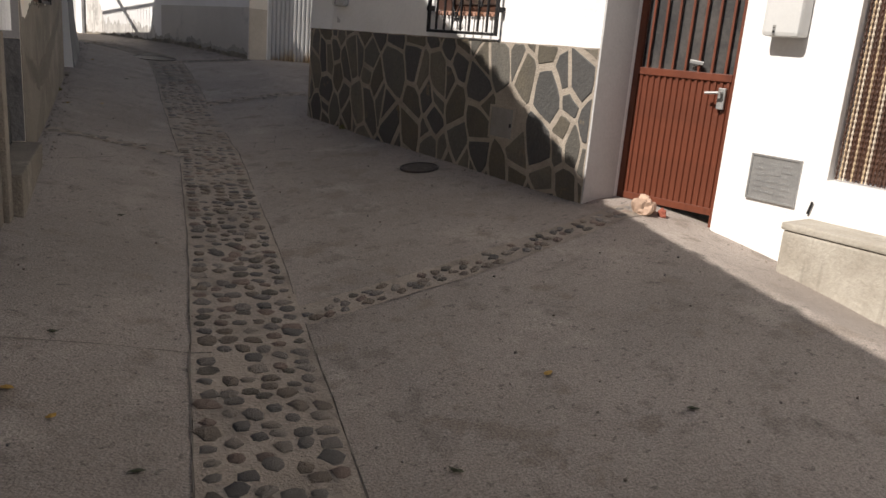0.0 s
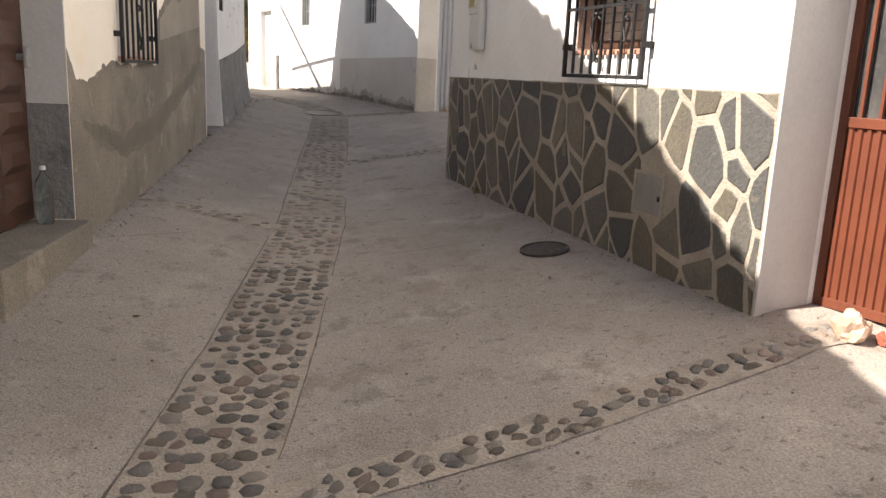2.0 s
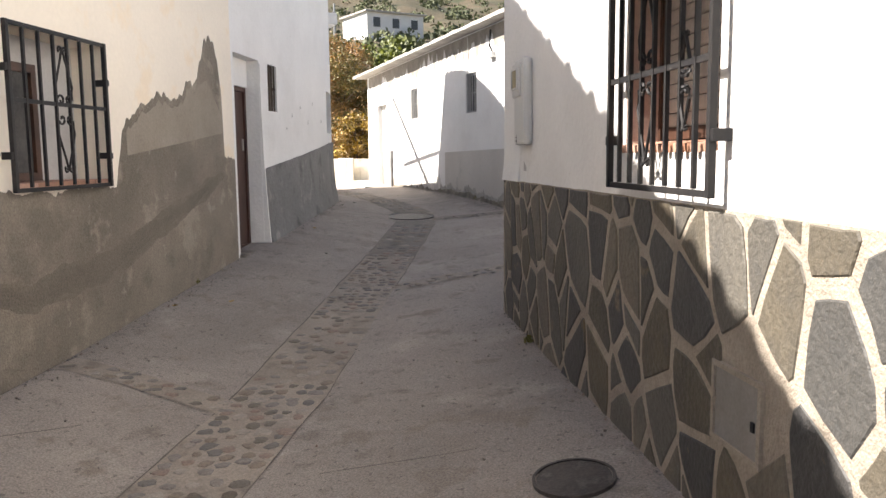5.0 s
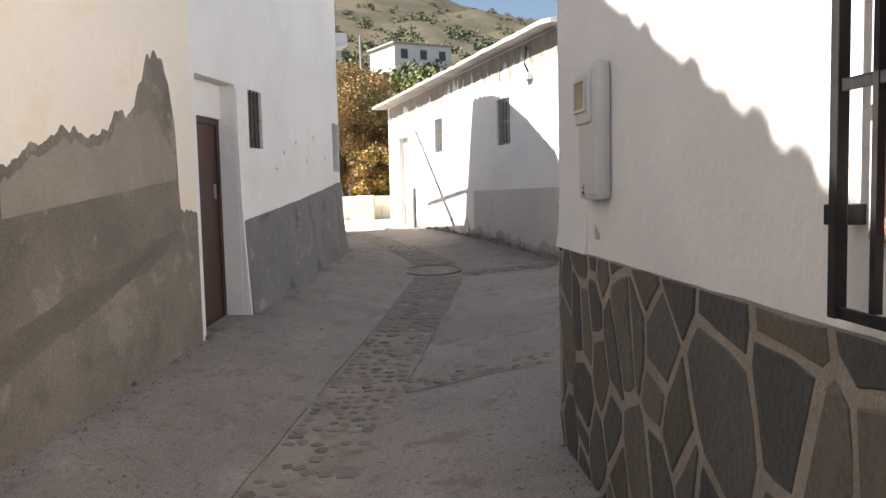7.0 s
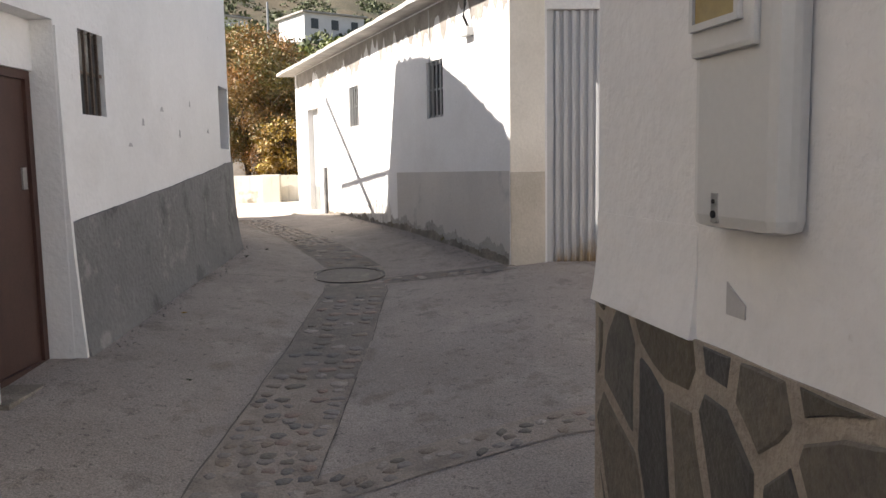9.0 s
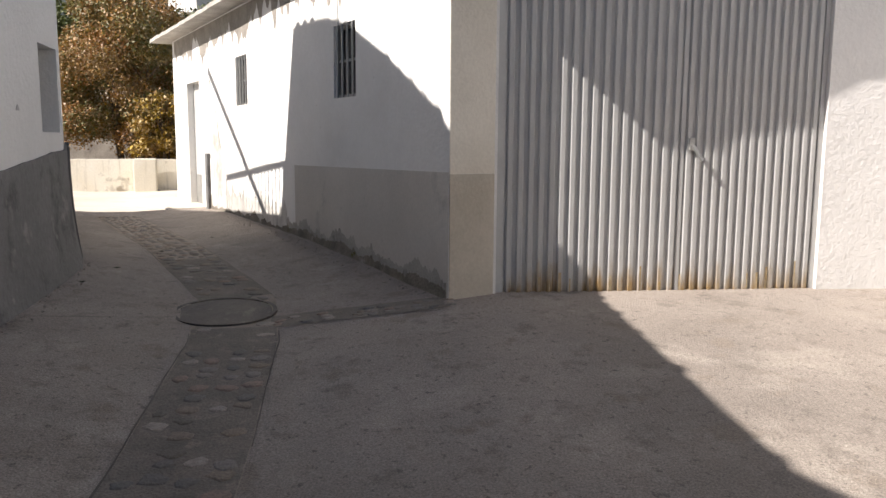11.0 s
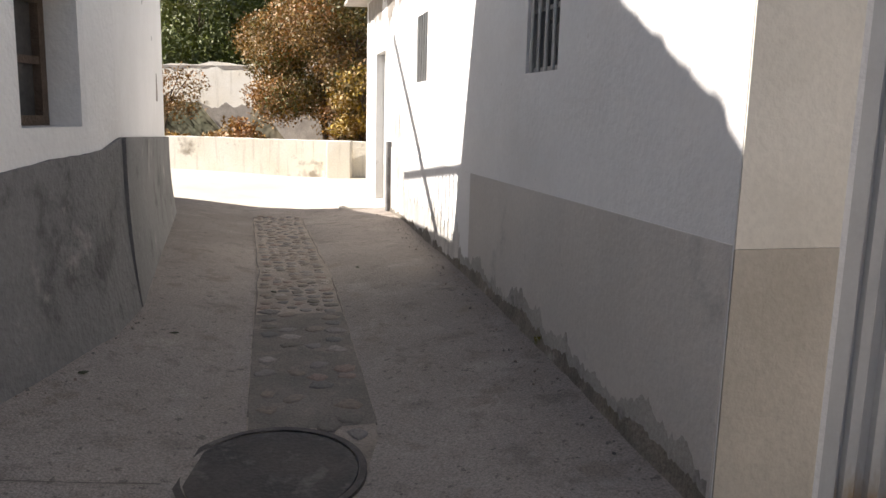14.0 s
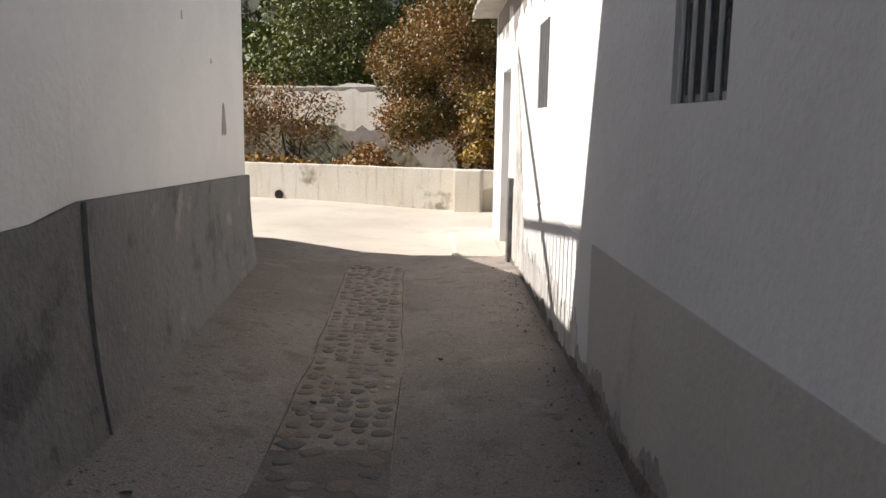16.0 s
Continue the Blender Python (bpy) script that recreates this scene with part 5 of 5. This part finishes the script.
build_hill()
rng = random.Random(5)
root = empty("hill_scrub")
tagged(root, "scattered green and olive bushes over the hillside", "bushes", kind="stuff")
for nm, mt, lo, hi, n, sz, lf in (("near_bushes", LEAF_GREEN, 32, 75, 110, 1.4, 0.2), ("olive_bushes", mat("olive_leaf", (0.13, 0.14, 0.075), (0.08, 0.1, 0.045), big=0.3, fine=4, bump=0, per_island=0.35), 55, 420, 700, 1.3, 0.32)):
    blobs = []
    for i in range(n):
        r = lo * (hi / lo) ** rng.random()
        a = rng.uniform(-14, 34)
        x, y = polar(r, a)
        k = sz * rng.uniform(0.5, 1.2) * (1 if r < 120 else 1.4)
        if y > 31:
            blobs.append((x, y, hill_height(r, a) + k * 0.4, k, k, k * 0.7))
    leaf_cloud(nm, blobs, 40000, lf, mt, root, n)


def far_house(r, az, w, d, h, label):
    x, y = polar(r, az)
    z = hill_height(r, az)
    root = empty("hill_house", pose(x, y, z - 0.6, 0, 0, az + 28))
    tagged(root, label, "house")
    bm = bmesh.new()
    box(bm, (-w / 2, -d / 2, 0), (w / 2, d / 2, h + 0.6))
    wl = part("wall", bm, WHITE, root)
    bm = bmesh.new()
    box(bm, (-w / 2 - 0.3, -d / 2 - 0.3, h + 0.6), (w / 2 + 0.3, d / 2 + 0.3, h + 0.8), bevel=0.05)
    part("roof", bm, ROOF_EDGE, root, "flat grey roof slab")
    for i in range(3):
        x0 = -w / 2 + w * (i + 0.5) / 3 - 0.4
        bm = bmesh.new()
        box(bm, (x0, -d / 2 - 0.06, 1.3), (x0 + 0.8, -d / 2 + 0.02, 2.3))
        part("window", bm, PANE, root, "dark window")


far_house(88, 3.4, 7.0, 6.0, 2.2, "low white house on the hillside")
far_house(84, 10.5, 5.0, 4.0, 2.6, "small white house among hillside trees")
far_house(60, 16.5, 9.0, 5.0, 3.2, "white terraced house above the trees")
bm = bmesh.new()
x, y = polar(62, 7.0)
rod(bm, (x, y, hill_height(62, 7.0) - 0.5), (x, y, hill_height(62, 7.0) + 5.0), 0.11, 8, 0.08)
tagged(link("utility_pole", bm, METAL), "grey utility pole on the hillside", "pole")


# ---- street details ----
def disc(name, x, y, r, rings, label):
    root = empty(name, pose(x, y, ground_z(x, y) + (-0.006 if r > 0.2 else -0.006)))
    tagged(root, label, "manhole cover")
    nx = (ground_z(x + 0.2, y) - ground_z(x - 0.2, y)) / 0.4
    ny = (ground_z(x, y + 0.2) - ground_z(x, y - 0.2)) / 0.4
    root.rotation_euler = (math.atan(ny), -math.atan(nx), 0)
    bm = bmesh.new()
    rod(bm, (0, 0, -0.03), (0, 0, 0.02), r * 0.9, 48)
    part("lid", bm, CAST_IRON, root)
    bm = bmesh.new()
    for k in range(48):
        a, b = k * math.tau / 48, (k + 1) * math.tau / 48
        q = [bm.verts.new((rr * math.cos(t), rr * math.sin(t), z)) for rr, z in ((r * 0.92, 0.024), (r, 0.024)) for t in (a, b)]
        bm.faces.new((q[0], q[1], q[3], q[2]))
        o = [bm.verts.new((r * math.cos(t), r * math.sin(t), -0.03)) for t in (a, b)]
        bm.faces.new((q[2], q[3], o[1], o[0]))
    part("rim", bm, CAST_IRON, root)
    for k in range(rings):
        rr = r * 0.82 * (k + 1) / rings
        n = max(6, int(rr * 60))
        bm = bmesh.new()
        for i in range(0, n):
            a = (i + 0.5 * (k % 2)) * math.tau / n
            box(bm, (rr - 0.014, -0.014, 0.02), (rr + 0.014, 0.014, 0.0245), pose(0, 0, 0, 0, 0, math.degrees(a)))
        part("tread_ring", bm, CAST_IRON, root)


disc("manhole_cover", 3.06, 5.93, 0.165, 0, "small dark round iron cover in the concrete")
disc("manhole_cover", 2.2, 14.07, 0.345, 0, "large round cast-iron manhole cover in the gutter")


def strip(name, pts, half, material, lift, label, parent):
    """A thin bed laid on the street along pts."""
    bm = bmesh.new()
    prev = None
    ln = Line(pts, 1)
    n = max(2, int(ln.s[-1] / 0.08))
    for i in range(n + 1):
        s = ln.s[-1] * i / n
        row = []
        for k in range(7):
            p = ln.at(s, half * (k / 3 - 1) + 0.006 * noise.noise((s * 5, k, 1)))
            z = ground_z(p.x, p.y) + uneven(p.x, p.y) + lift
            row.append(bm.verts.new((p.x, p.y, z)))
        if prev:
            for a, b, c, d in zip(prev, prev[1:], row[1:], row):
                bm.faces.new((a, b, c, d))
        prev = row
    return part(name, bm, material, parent, label, smooth=True)


ys = [0.2 + i * 0.1 for i in range(196)]
strip("gutter_bed", [(gutter_x(y), y) for y in ys], HALF, MORTAR_BED, 0.004, "pebbled mortar bed of the central gutter", ground)
for y0, y1 in ((11.3, 13.68), (14.44, 15.95)):
    strip("gutter_patch", [(gutter_x(y0 + (y1 - y0) * i / 20), y0 + (y1 - y0) * i / 20) for i in range(21)], HALF - 0.004, DARK_BED, 0.0065, "darker worn flagged stretch of the gutter", ground)
CROSS = [("cross_gutter_bed", [(1.2, 3.5), (2.2, 3.66), (3.3, 3.92), (3.95, 4.12)], 0.12), ("cross_gutter_bed", [(0.3, 7.6), (0.8, 7.45), (1.4, 7.2)], 0.1), ("cross_gutter_bed", [(2.15, 9.95), (2.6, 10.1), (3.3, 10.3), (5.5, 10.9)], 0.13), ("cross_gutter_bed", [(2.5, 13.8), (3.66, 13.72)], 0.13)]
for nm, pts, half in CROSS:
    strip(nm, pts, half, DARK_BED if pts[0][1] > 13 else MORTAR_BED, 0.0055, "pebbled mortar strip across the street", ground)
for side, spans in ((-1, ((0.2, 6.9), (7.1, 9.6), (9.8, 13.6), (14.5, 19.7))), (1, ((0.2, 3.4), (3.8, 5.6), (6.0, 8.2), (10.0, 11.3), (12.0, 13.6), (14.5, 16.9), (17.4, 19.7)))):
    for y0, y1 in spans:
        steps = [y0 + (y1 - y0) * i / max(4, int((y1 - y0) / 0.1)) for i in range(max(4, int((y1 - y0) / 0.1)) + 1)]
        strip("joint", [(gutter_x(y) + side * (HALF + 0.004) + 0.012 * noise.noise((y * 2.5, side, 0)), y) for y in steps], 0.004 if side < 0 else 0.003, JOINT, 0.006, "dark expansion joint along the gutter", ground)
for pts in ([(-0.3, 3.35), (0.2, 3.3), (0.72, 3.2)], [(0.95, 13.6), (1.4, 13.75), (1.86, 13.9)], [(2.7, 6.35), (2.0, 6.3)], [(0.2, 6.4), (0.75, 6.8)]):
    strip("crack", [(x, y) for x, y in pts], 0.003, JOINT, 0.007, "thin dirty crack", ground)


def cobbles():
    """Worn river stones bedded nearly flush in the gutter, flatter and larger towards the lane end."""
    rng = random.Random(11)
    meshes = []
    for k in range(16):
        bm = bmesh.new()
        n = rng.randint(7, 10)
        jit = [rng.uniform(0.72, 1.1) for _ in range(n)]
        turn = [(i + rng.uniform(-0.28, 0.28)) * math.tau / n for i in range(n)]
        rings = []
        for rr, z in ((1.0, -0.012), (0.96, 0.0015), (0.8, 0.0055)):
            rings.append([bm.verts.new((rr * j * math.cos(a), rr * j * math.sin(a), z + (0.0012 * rng.uniform(-1, 1) if z > 0 else 0))) for a, j in zip(turn, jit)])
        for a, b in zip(rings, rings[1:]):
            for i in range(n):
                bm.faces.new((a[i], a[(i + 1) % n], b[(i + 1) % n], b[i]))
        mid = bm.verts.new((rng.uniform(-0.2, 0.2), rng.uniform(-0.2, 0.2), 0.0065))
        for i in range(n):
            bm.faces.new((rings[-1][i], rings[-1][(i + 1) % n], mid))
        me = bpy.data.meshes.new("cobble")
        bmesh.ops.recalc_face_normals(bm, faces=bm.faces)
        bm.to_mesh(me)
        bm.free()
        for p in me.polygons:
            p.use_smooth = len(p.vertices) == 3
        me.materials.append(COBBLE)
        meshes.append(me)
    spots = []
    y = 0.3
    while y < 19.9:
        flags = 11.2 < y < 16.0
        cols = 4 if flags else rng.choice((5, 5, 6))
        for c in range(cols):
            cell = 2 * (HALF - 0.012) / cols
            a = cell * rng.uniform(0.36, 0.56)
            b = min(0.062, a * rng.uniform(0.8, 1.25))
            share = interp(y, (7.3, 7.8, 8.8, 9.4, 11, 11.4, 16, 16.3), (0.96, 0.55, 0.5, 0.8, 0.8, 0.7, 0.7, 0.92))
            px, py = gutter_x(y) - HALF + 0.012 + cell * (c + 0.5) + rng.uniform(-0.01, 0.01), y + rng.uniform(-0.03, 0.03)
            if rng.random() < share and math.hypot(px - 2.2, py - 14.07) > 0.41:
                spots.append((px, py, a, b, rng.uniform(-30, 30)))
        y += 0.135 if flags else 0.094
    for nm, pts, half in CROSS:
        ln = Line(pts, 1)
        s = 0.06
        way = math.degrees(math.atan2(pts[-1][1] - pts[0][1], pts[-1][0] - pts[0][0]))
        while s < ln.s[-1]:
            for k in (-0.52, 0.0, 0.52):
                if rng.random() < (0.9 if pts[0][1] < 5 else 0.6):
                    p = ln.at(s + rng.uniform(-0.03, 0.03), half * k + rng.uniform(-0.012, 0.012))
                    spots.append((p.x, p.y, rng.uniform(0.042, 0.066), rng.uniform(0.027, 0.037), way + 25 + rng.uniform(-25, 25)))
            s += 0.1
    near = [q for q in spots if 1.7 < q[1] < 6.2][:300]
    keep = set(near)
    for x, y, a, b, turn in near:
        ob = new("cobble", rng.choice(meshes))
        ob.parent = ground
        ob.matrix_world = pose(x, y, ground_z(x, y) + uneven(x, y) + 0.004 + rng.uniform(-0.003, 0.0025), rng.uniform(-3, 3), rng.uniform(-3, 3), turn) @ Matrix.Diagonal((a, b, 1, 1))
    verts, faces = [], []
    for q in spots:
        if q in keep:
            continue
        x, y, a, b, turn = q
        flat = 1.0 if y < 7.5 else 0.8
        m = pose(x, y, ground_z(x, y) + uneven(x, y) + (0.0055 if 11 < y < 16 else 0.003), 0, 0, turn) @ Matrix.Diagonal((a, b, flat, 1))
        me = rng.choice(meshes)
        n0 = len(verts)
        verts += [tuple(m @ v.co) for v in me.vertices]
        faces += [tuple(n0 + i for i in p.vertices) for p in me.polygons]
    me = bpy.data.meshes.new("cobbles_far")
    me.from_pydata(verts, [], faces)
    for p in me.polygons:
        p.use_smooth = True
    me.materials.append(COBBLE_REST)
    ob = tagged(new("small_cobbles", me), "worn river pebbles set in the gutter", kind="stuff")
    ob.parent = ground


cobbles()


def litter():
    rng = random.Random(3)
    yellow = mat("fallen_leaf", (0.45, 0.27, 0.05), (0.3, 0.18, 0.05), bump=0)
    dark = mat("dead_leaf", (0.05, 0.06, 0.025), (0.04, 0.035, 0.02), bump=0)
    for i, (x, y) in enumerate([(0.08, 2.7), (0.12, 3.4), (0.3, 2.35), (1.9, 2.4), (1.25, 2.0), (2.2, 1.9), (-0.05, 2.9), (0.6, 5.2), (1.4, 11.2), (1.1, 12.4), (1.3, 15.3), (1.5, 16.4), (0.9, 9.2), (1.2, 14.6), (3.3, 6.9), (0.55, 8.9), (1.9, 17.2)]):
        bm = bmesh.new()
        n = 7
        c = bm.verts.new((0, 0, 0.012))
        rim = [bm.verts.new((0.028 * math.cos(k * math.tau / n) * rng.uniform(0.7, 1.2), 0.014 * math.sin(k * math.tau / n), 0.004 + 0.008 * rng.random())) for k in range(n)]
        low = bm.verts.new((0, 0, 0.001))
        for k in range(n):
            bm.faces.new((c, rim[k], rim[(k + 1) % n]))
            bm.faces.new((low, rim[(k + 1) % n], rim[k]))
        ob = link("fallen_leaf", bm, yellow if i % 3 == 0 else dark)
        ob.matrix_world = pose(x, y, ground_z(x, y) + uneven(x, y) + 0.001, 0, 0, rng.uniform(0, 360))
        tagged(ob, "dry yellow leaf lying on the concrete" if i % 3 == 0 else "small dark dead leaf on the concrete", "leaf", "leaves on the street")


litter()


def grit():
    """Loose gravel and crumbs gathered along the feet of the walls and in the gutter joints."""
    rng = random.Random(29)
    verts, faces = [], []
    feet = [(LEFT, SL(6.4), SL(10.5), 0.02, 0.16, 230), (LEFT, SL(11.5), SL(15.5), 0.1, 0.22, 120), (STONE, SS(8.75), SS(4.45), 0.02, 0.16, 300), (BARN, C + 0.1, SB(20.0), 0.06, 0.2, 260), (RIGHT, 0.05, SR(3.0), 0.02, 0.3, 60)]
    spots = []
    for ln, s0, s1, a, b, n in feet:
        for i in range(n):
            p = ln.at(rng.uniform(s0, s1), a + (b - a) * rng.random() ** 2)
            spots.append((p.x, p.y))
    for i in range(420):
        spots.append((rng.uniform(-0.2, 3.4), rng.uniform(1.4, 9)))
    for x, y in spots:
        r = rng.choice((0.003, 0.004, 0.005, 0.006, 0.009))
        m = pose(x, y, ground_z(x, y) + uneven(x, y) + r * 0.4, rng.uniform(0, 90), rng.uniform(0, 90), rng.uniform(0, 360))
        n0 = len(verts)
        for q in ((1, 0, 0), (-1, 0, 0), (0, 1, 0), (0, -1, 0), (0, 0, 1), (0, 0, -1)):
            verts.append(tuple(m @ (Vector(q) * r * rng.uniform(0.6, 1.3))))
        faces += [tuple(n0 + k for k in f) for f in ((0, 2, 4), (2, 1, 4), (1, 3, 4), (3, 0, 4), (2, 0, 5), (1, 2, 5), (3, 1, 5), (0, 3, 5))]
    me = bpy.data.meshes.new("loose_gravel")
    me.from_pydata(verts, [], faces)
    me.materials.append(COBBLE_REST)
    tagged(new("loose_gravel", me), "loose gravel crumbs along the wall feet", "gravel", kind="stuff")


def weed(x, y, size, seed):
    root = empty("weed", on_ground(x, y))
    tagged(root, "small dry weed growing in the wall joint", "weed")
    leaf_cloud("blades", [(0, 0, size * 0.4, size * 0.5, size * 0.5, size * 0.4)], 40, size * 0.22, LEAF_OLIVE, root, seed)


grit()
weed(3.12, 7.9, 0.07, 51)
weed(0.52, 9.6, 0.05, 52)
weed(3.2, 15.3, 0.08, 53)


# ---- slate slabs of the stone-clad base ----
def clip(poly, nx, ny, c):
    out = []
    for i, p in enumerate(poly):
        q = poly[(i + 1) % len(poly)]
        a, b = p[0] * nx + p[1] * ny - c, q[0] * nx + q[1] * ny - c
        if a <= 0:
            out.append(p)
        if (a < 0 < b) or (b < 0 < a):
            t = a / (a - b)
            out.append((p[0] + t * (q[0] - p[0]), p[1] + t * (q[1] - p[1])))
    return out


def slabs():
    rng = random.Random(23)
    s0, s1 = SS(8.8) - 0.25, SS(4.37) - 0.01
    z0, z1 = 0.3, STONE_TOP - 0.004
    stretch, lean = 0.7, 0.22
    sites = []
    nx, nz = 30, 6
    for i in range(-1, nx + 1):
        for j in range(-1, nz + 1):
            u = s0 + (i + 0.5 + rng.uniform(-0.55, 0.55)) * (s1 - s0) / nx
            v = z0 + (j + 0.5 + 0.5 * (i % 2) + rng.uniform(-0.6, 0.6)) * (z1 - z0) / nz
            if rng.random() < 0.86 and all((u - a) ** 2 + (v - b) ** 2 > 0.0075 for a, b in sites):
                sites.append((u, v))
    hatch = (SS(5.47) + SS(5.18)) / 2

    weight = [rng.uniform(-0.007, 0.007) for _ in sites]

    def warp(p):
        return (p[0] + lean * (p[1] - 0.9) * 0.6, p[1] * stretch)

    for i, site in enumerate(sites):
        w0 = warp(site)
        poly = [warp(p) for p in ((s0 - 1, -0.5), (s1 + 1, -0.5), (s1 + 1, 2.2), (s0 - 1, 2.2))]
        gap = rng.uniform(0.007, 0.015)
        for k, o in enumerate(sites):
            if k == i:
                continue
            w1 = warp(o)
            dx, dy = w1[0] - w0[0], w1[1] - w0[1]
            d = math.hypot(dx, dy)
            if d > 0.9:
                continue
            nx_, ny_ = dx / d, dy / d
            shift = (weight[i] - weight[k]) / (2 * d)
            poly = clip(poly, nx_, ny_, shift + nx_ * (w0[0] + w1[0]) / 2 + ny_ * (w0[1] + w1[1]) / 2 - gap - max(0.0, rng.uniform(-0.012, 0.011)))
            if len(poly) < 3:
                break
        if len(poly) < 3:
            continue
        poly = [(p[0] - lean * (p[1] / stretch - 0.9) * 0.6, p[1] / stretch) for p in poly]
        for n_x, n_y, c in ((-1, 0, -s0), (1, 0, s1), (0, -1, -z0), (0, 1, z1)):
            poly = clip(poly, n_x, n_y, c)
        if len(poly) < 3:
            continue
        cx, cz = sum(p[0] for p in poly) / len(poly), sum(p[1] for p in poly) / len(poly)
        g = STONE.at(cx, 0.05)
        if max(p[1] for p in poly) < ground_z(g.x, g.y):
            continue
        if abs(cx - hatch) < 0.1 and 0.83 < cz < 1.02:
            continue
        if max(p[0] for p in poly) - min(p[0] for p in poly) < 0.03:
            continue
        # rough outline, bevelled face
        pts = []
        for a, b in zip(poly, poly[1:] + poly[:1]):
            ln = math.hypot(b[0] - a[0], b[1] - a[1])
            pts.append((a[0] + (cx - a[0]) * 0.04, a[1] + (cz - a[1]) * 0.04))
            if ln > 0.1:
                k = rng.uniform(0.35, 0.65)
                w_ = rng.uniform(-0.009, 0.006)
                pts.append((a[0] + (b[0] - a[0]) * k - (b[1] - a[1]) / ln * -w_, a[1] + (b[1] - a[1]) * k + (b[0] - a[0]) / ln * -w_))
        lift = rng.uniform(0.009, 0.014)
        bm = bmesh.new()
        corner = STONE.s[2]
        cols = []
        for off, sh in ((0.0, 0.0), (lift - 0.004, 0.0), (lift, 0.006)):
            ring = []
            for p in pts:
                d = math.hypot(cx - p[0], cz - p[1]) or 1
                ring.append(bm.verts.new(STONE.at(p[0] + (cx - p[0]) / d * sh, off, p[1] + (cz - p[1]) / d * sh)))
            cols.append(ring)
        for a, b in zip(cols, cols[1:]):
            for k in range(len(pts)):
                bm.faces.new((a[k], a[(k + 1) % len(pts)], b[(k + 1) % len(pts)], b[k]))
        bm.faces.new(cols[-1])
        part("slab", bm, SLATE, stone_wall)


slabs()
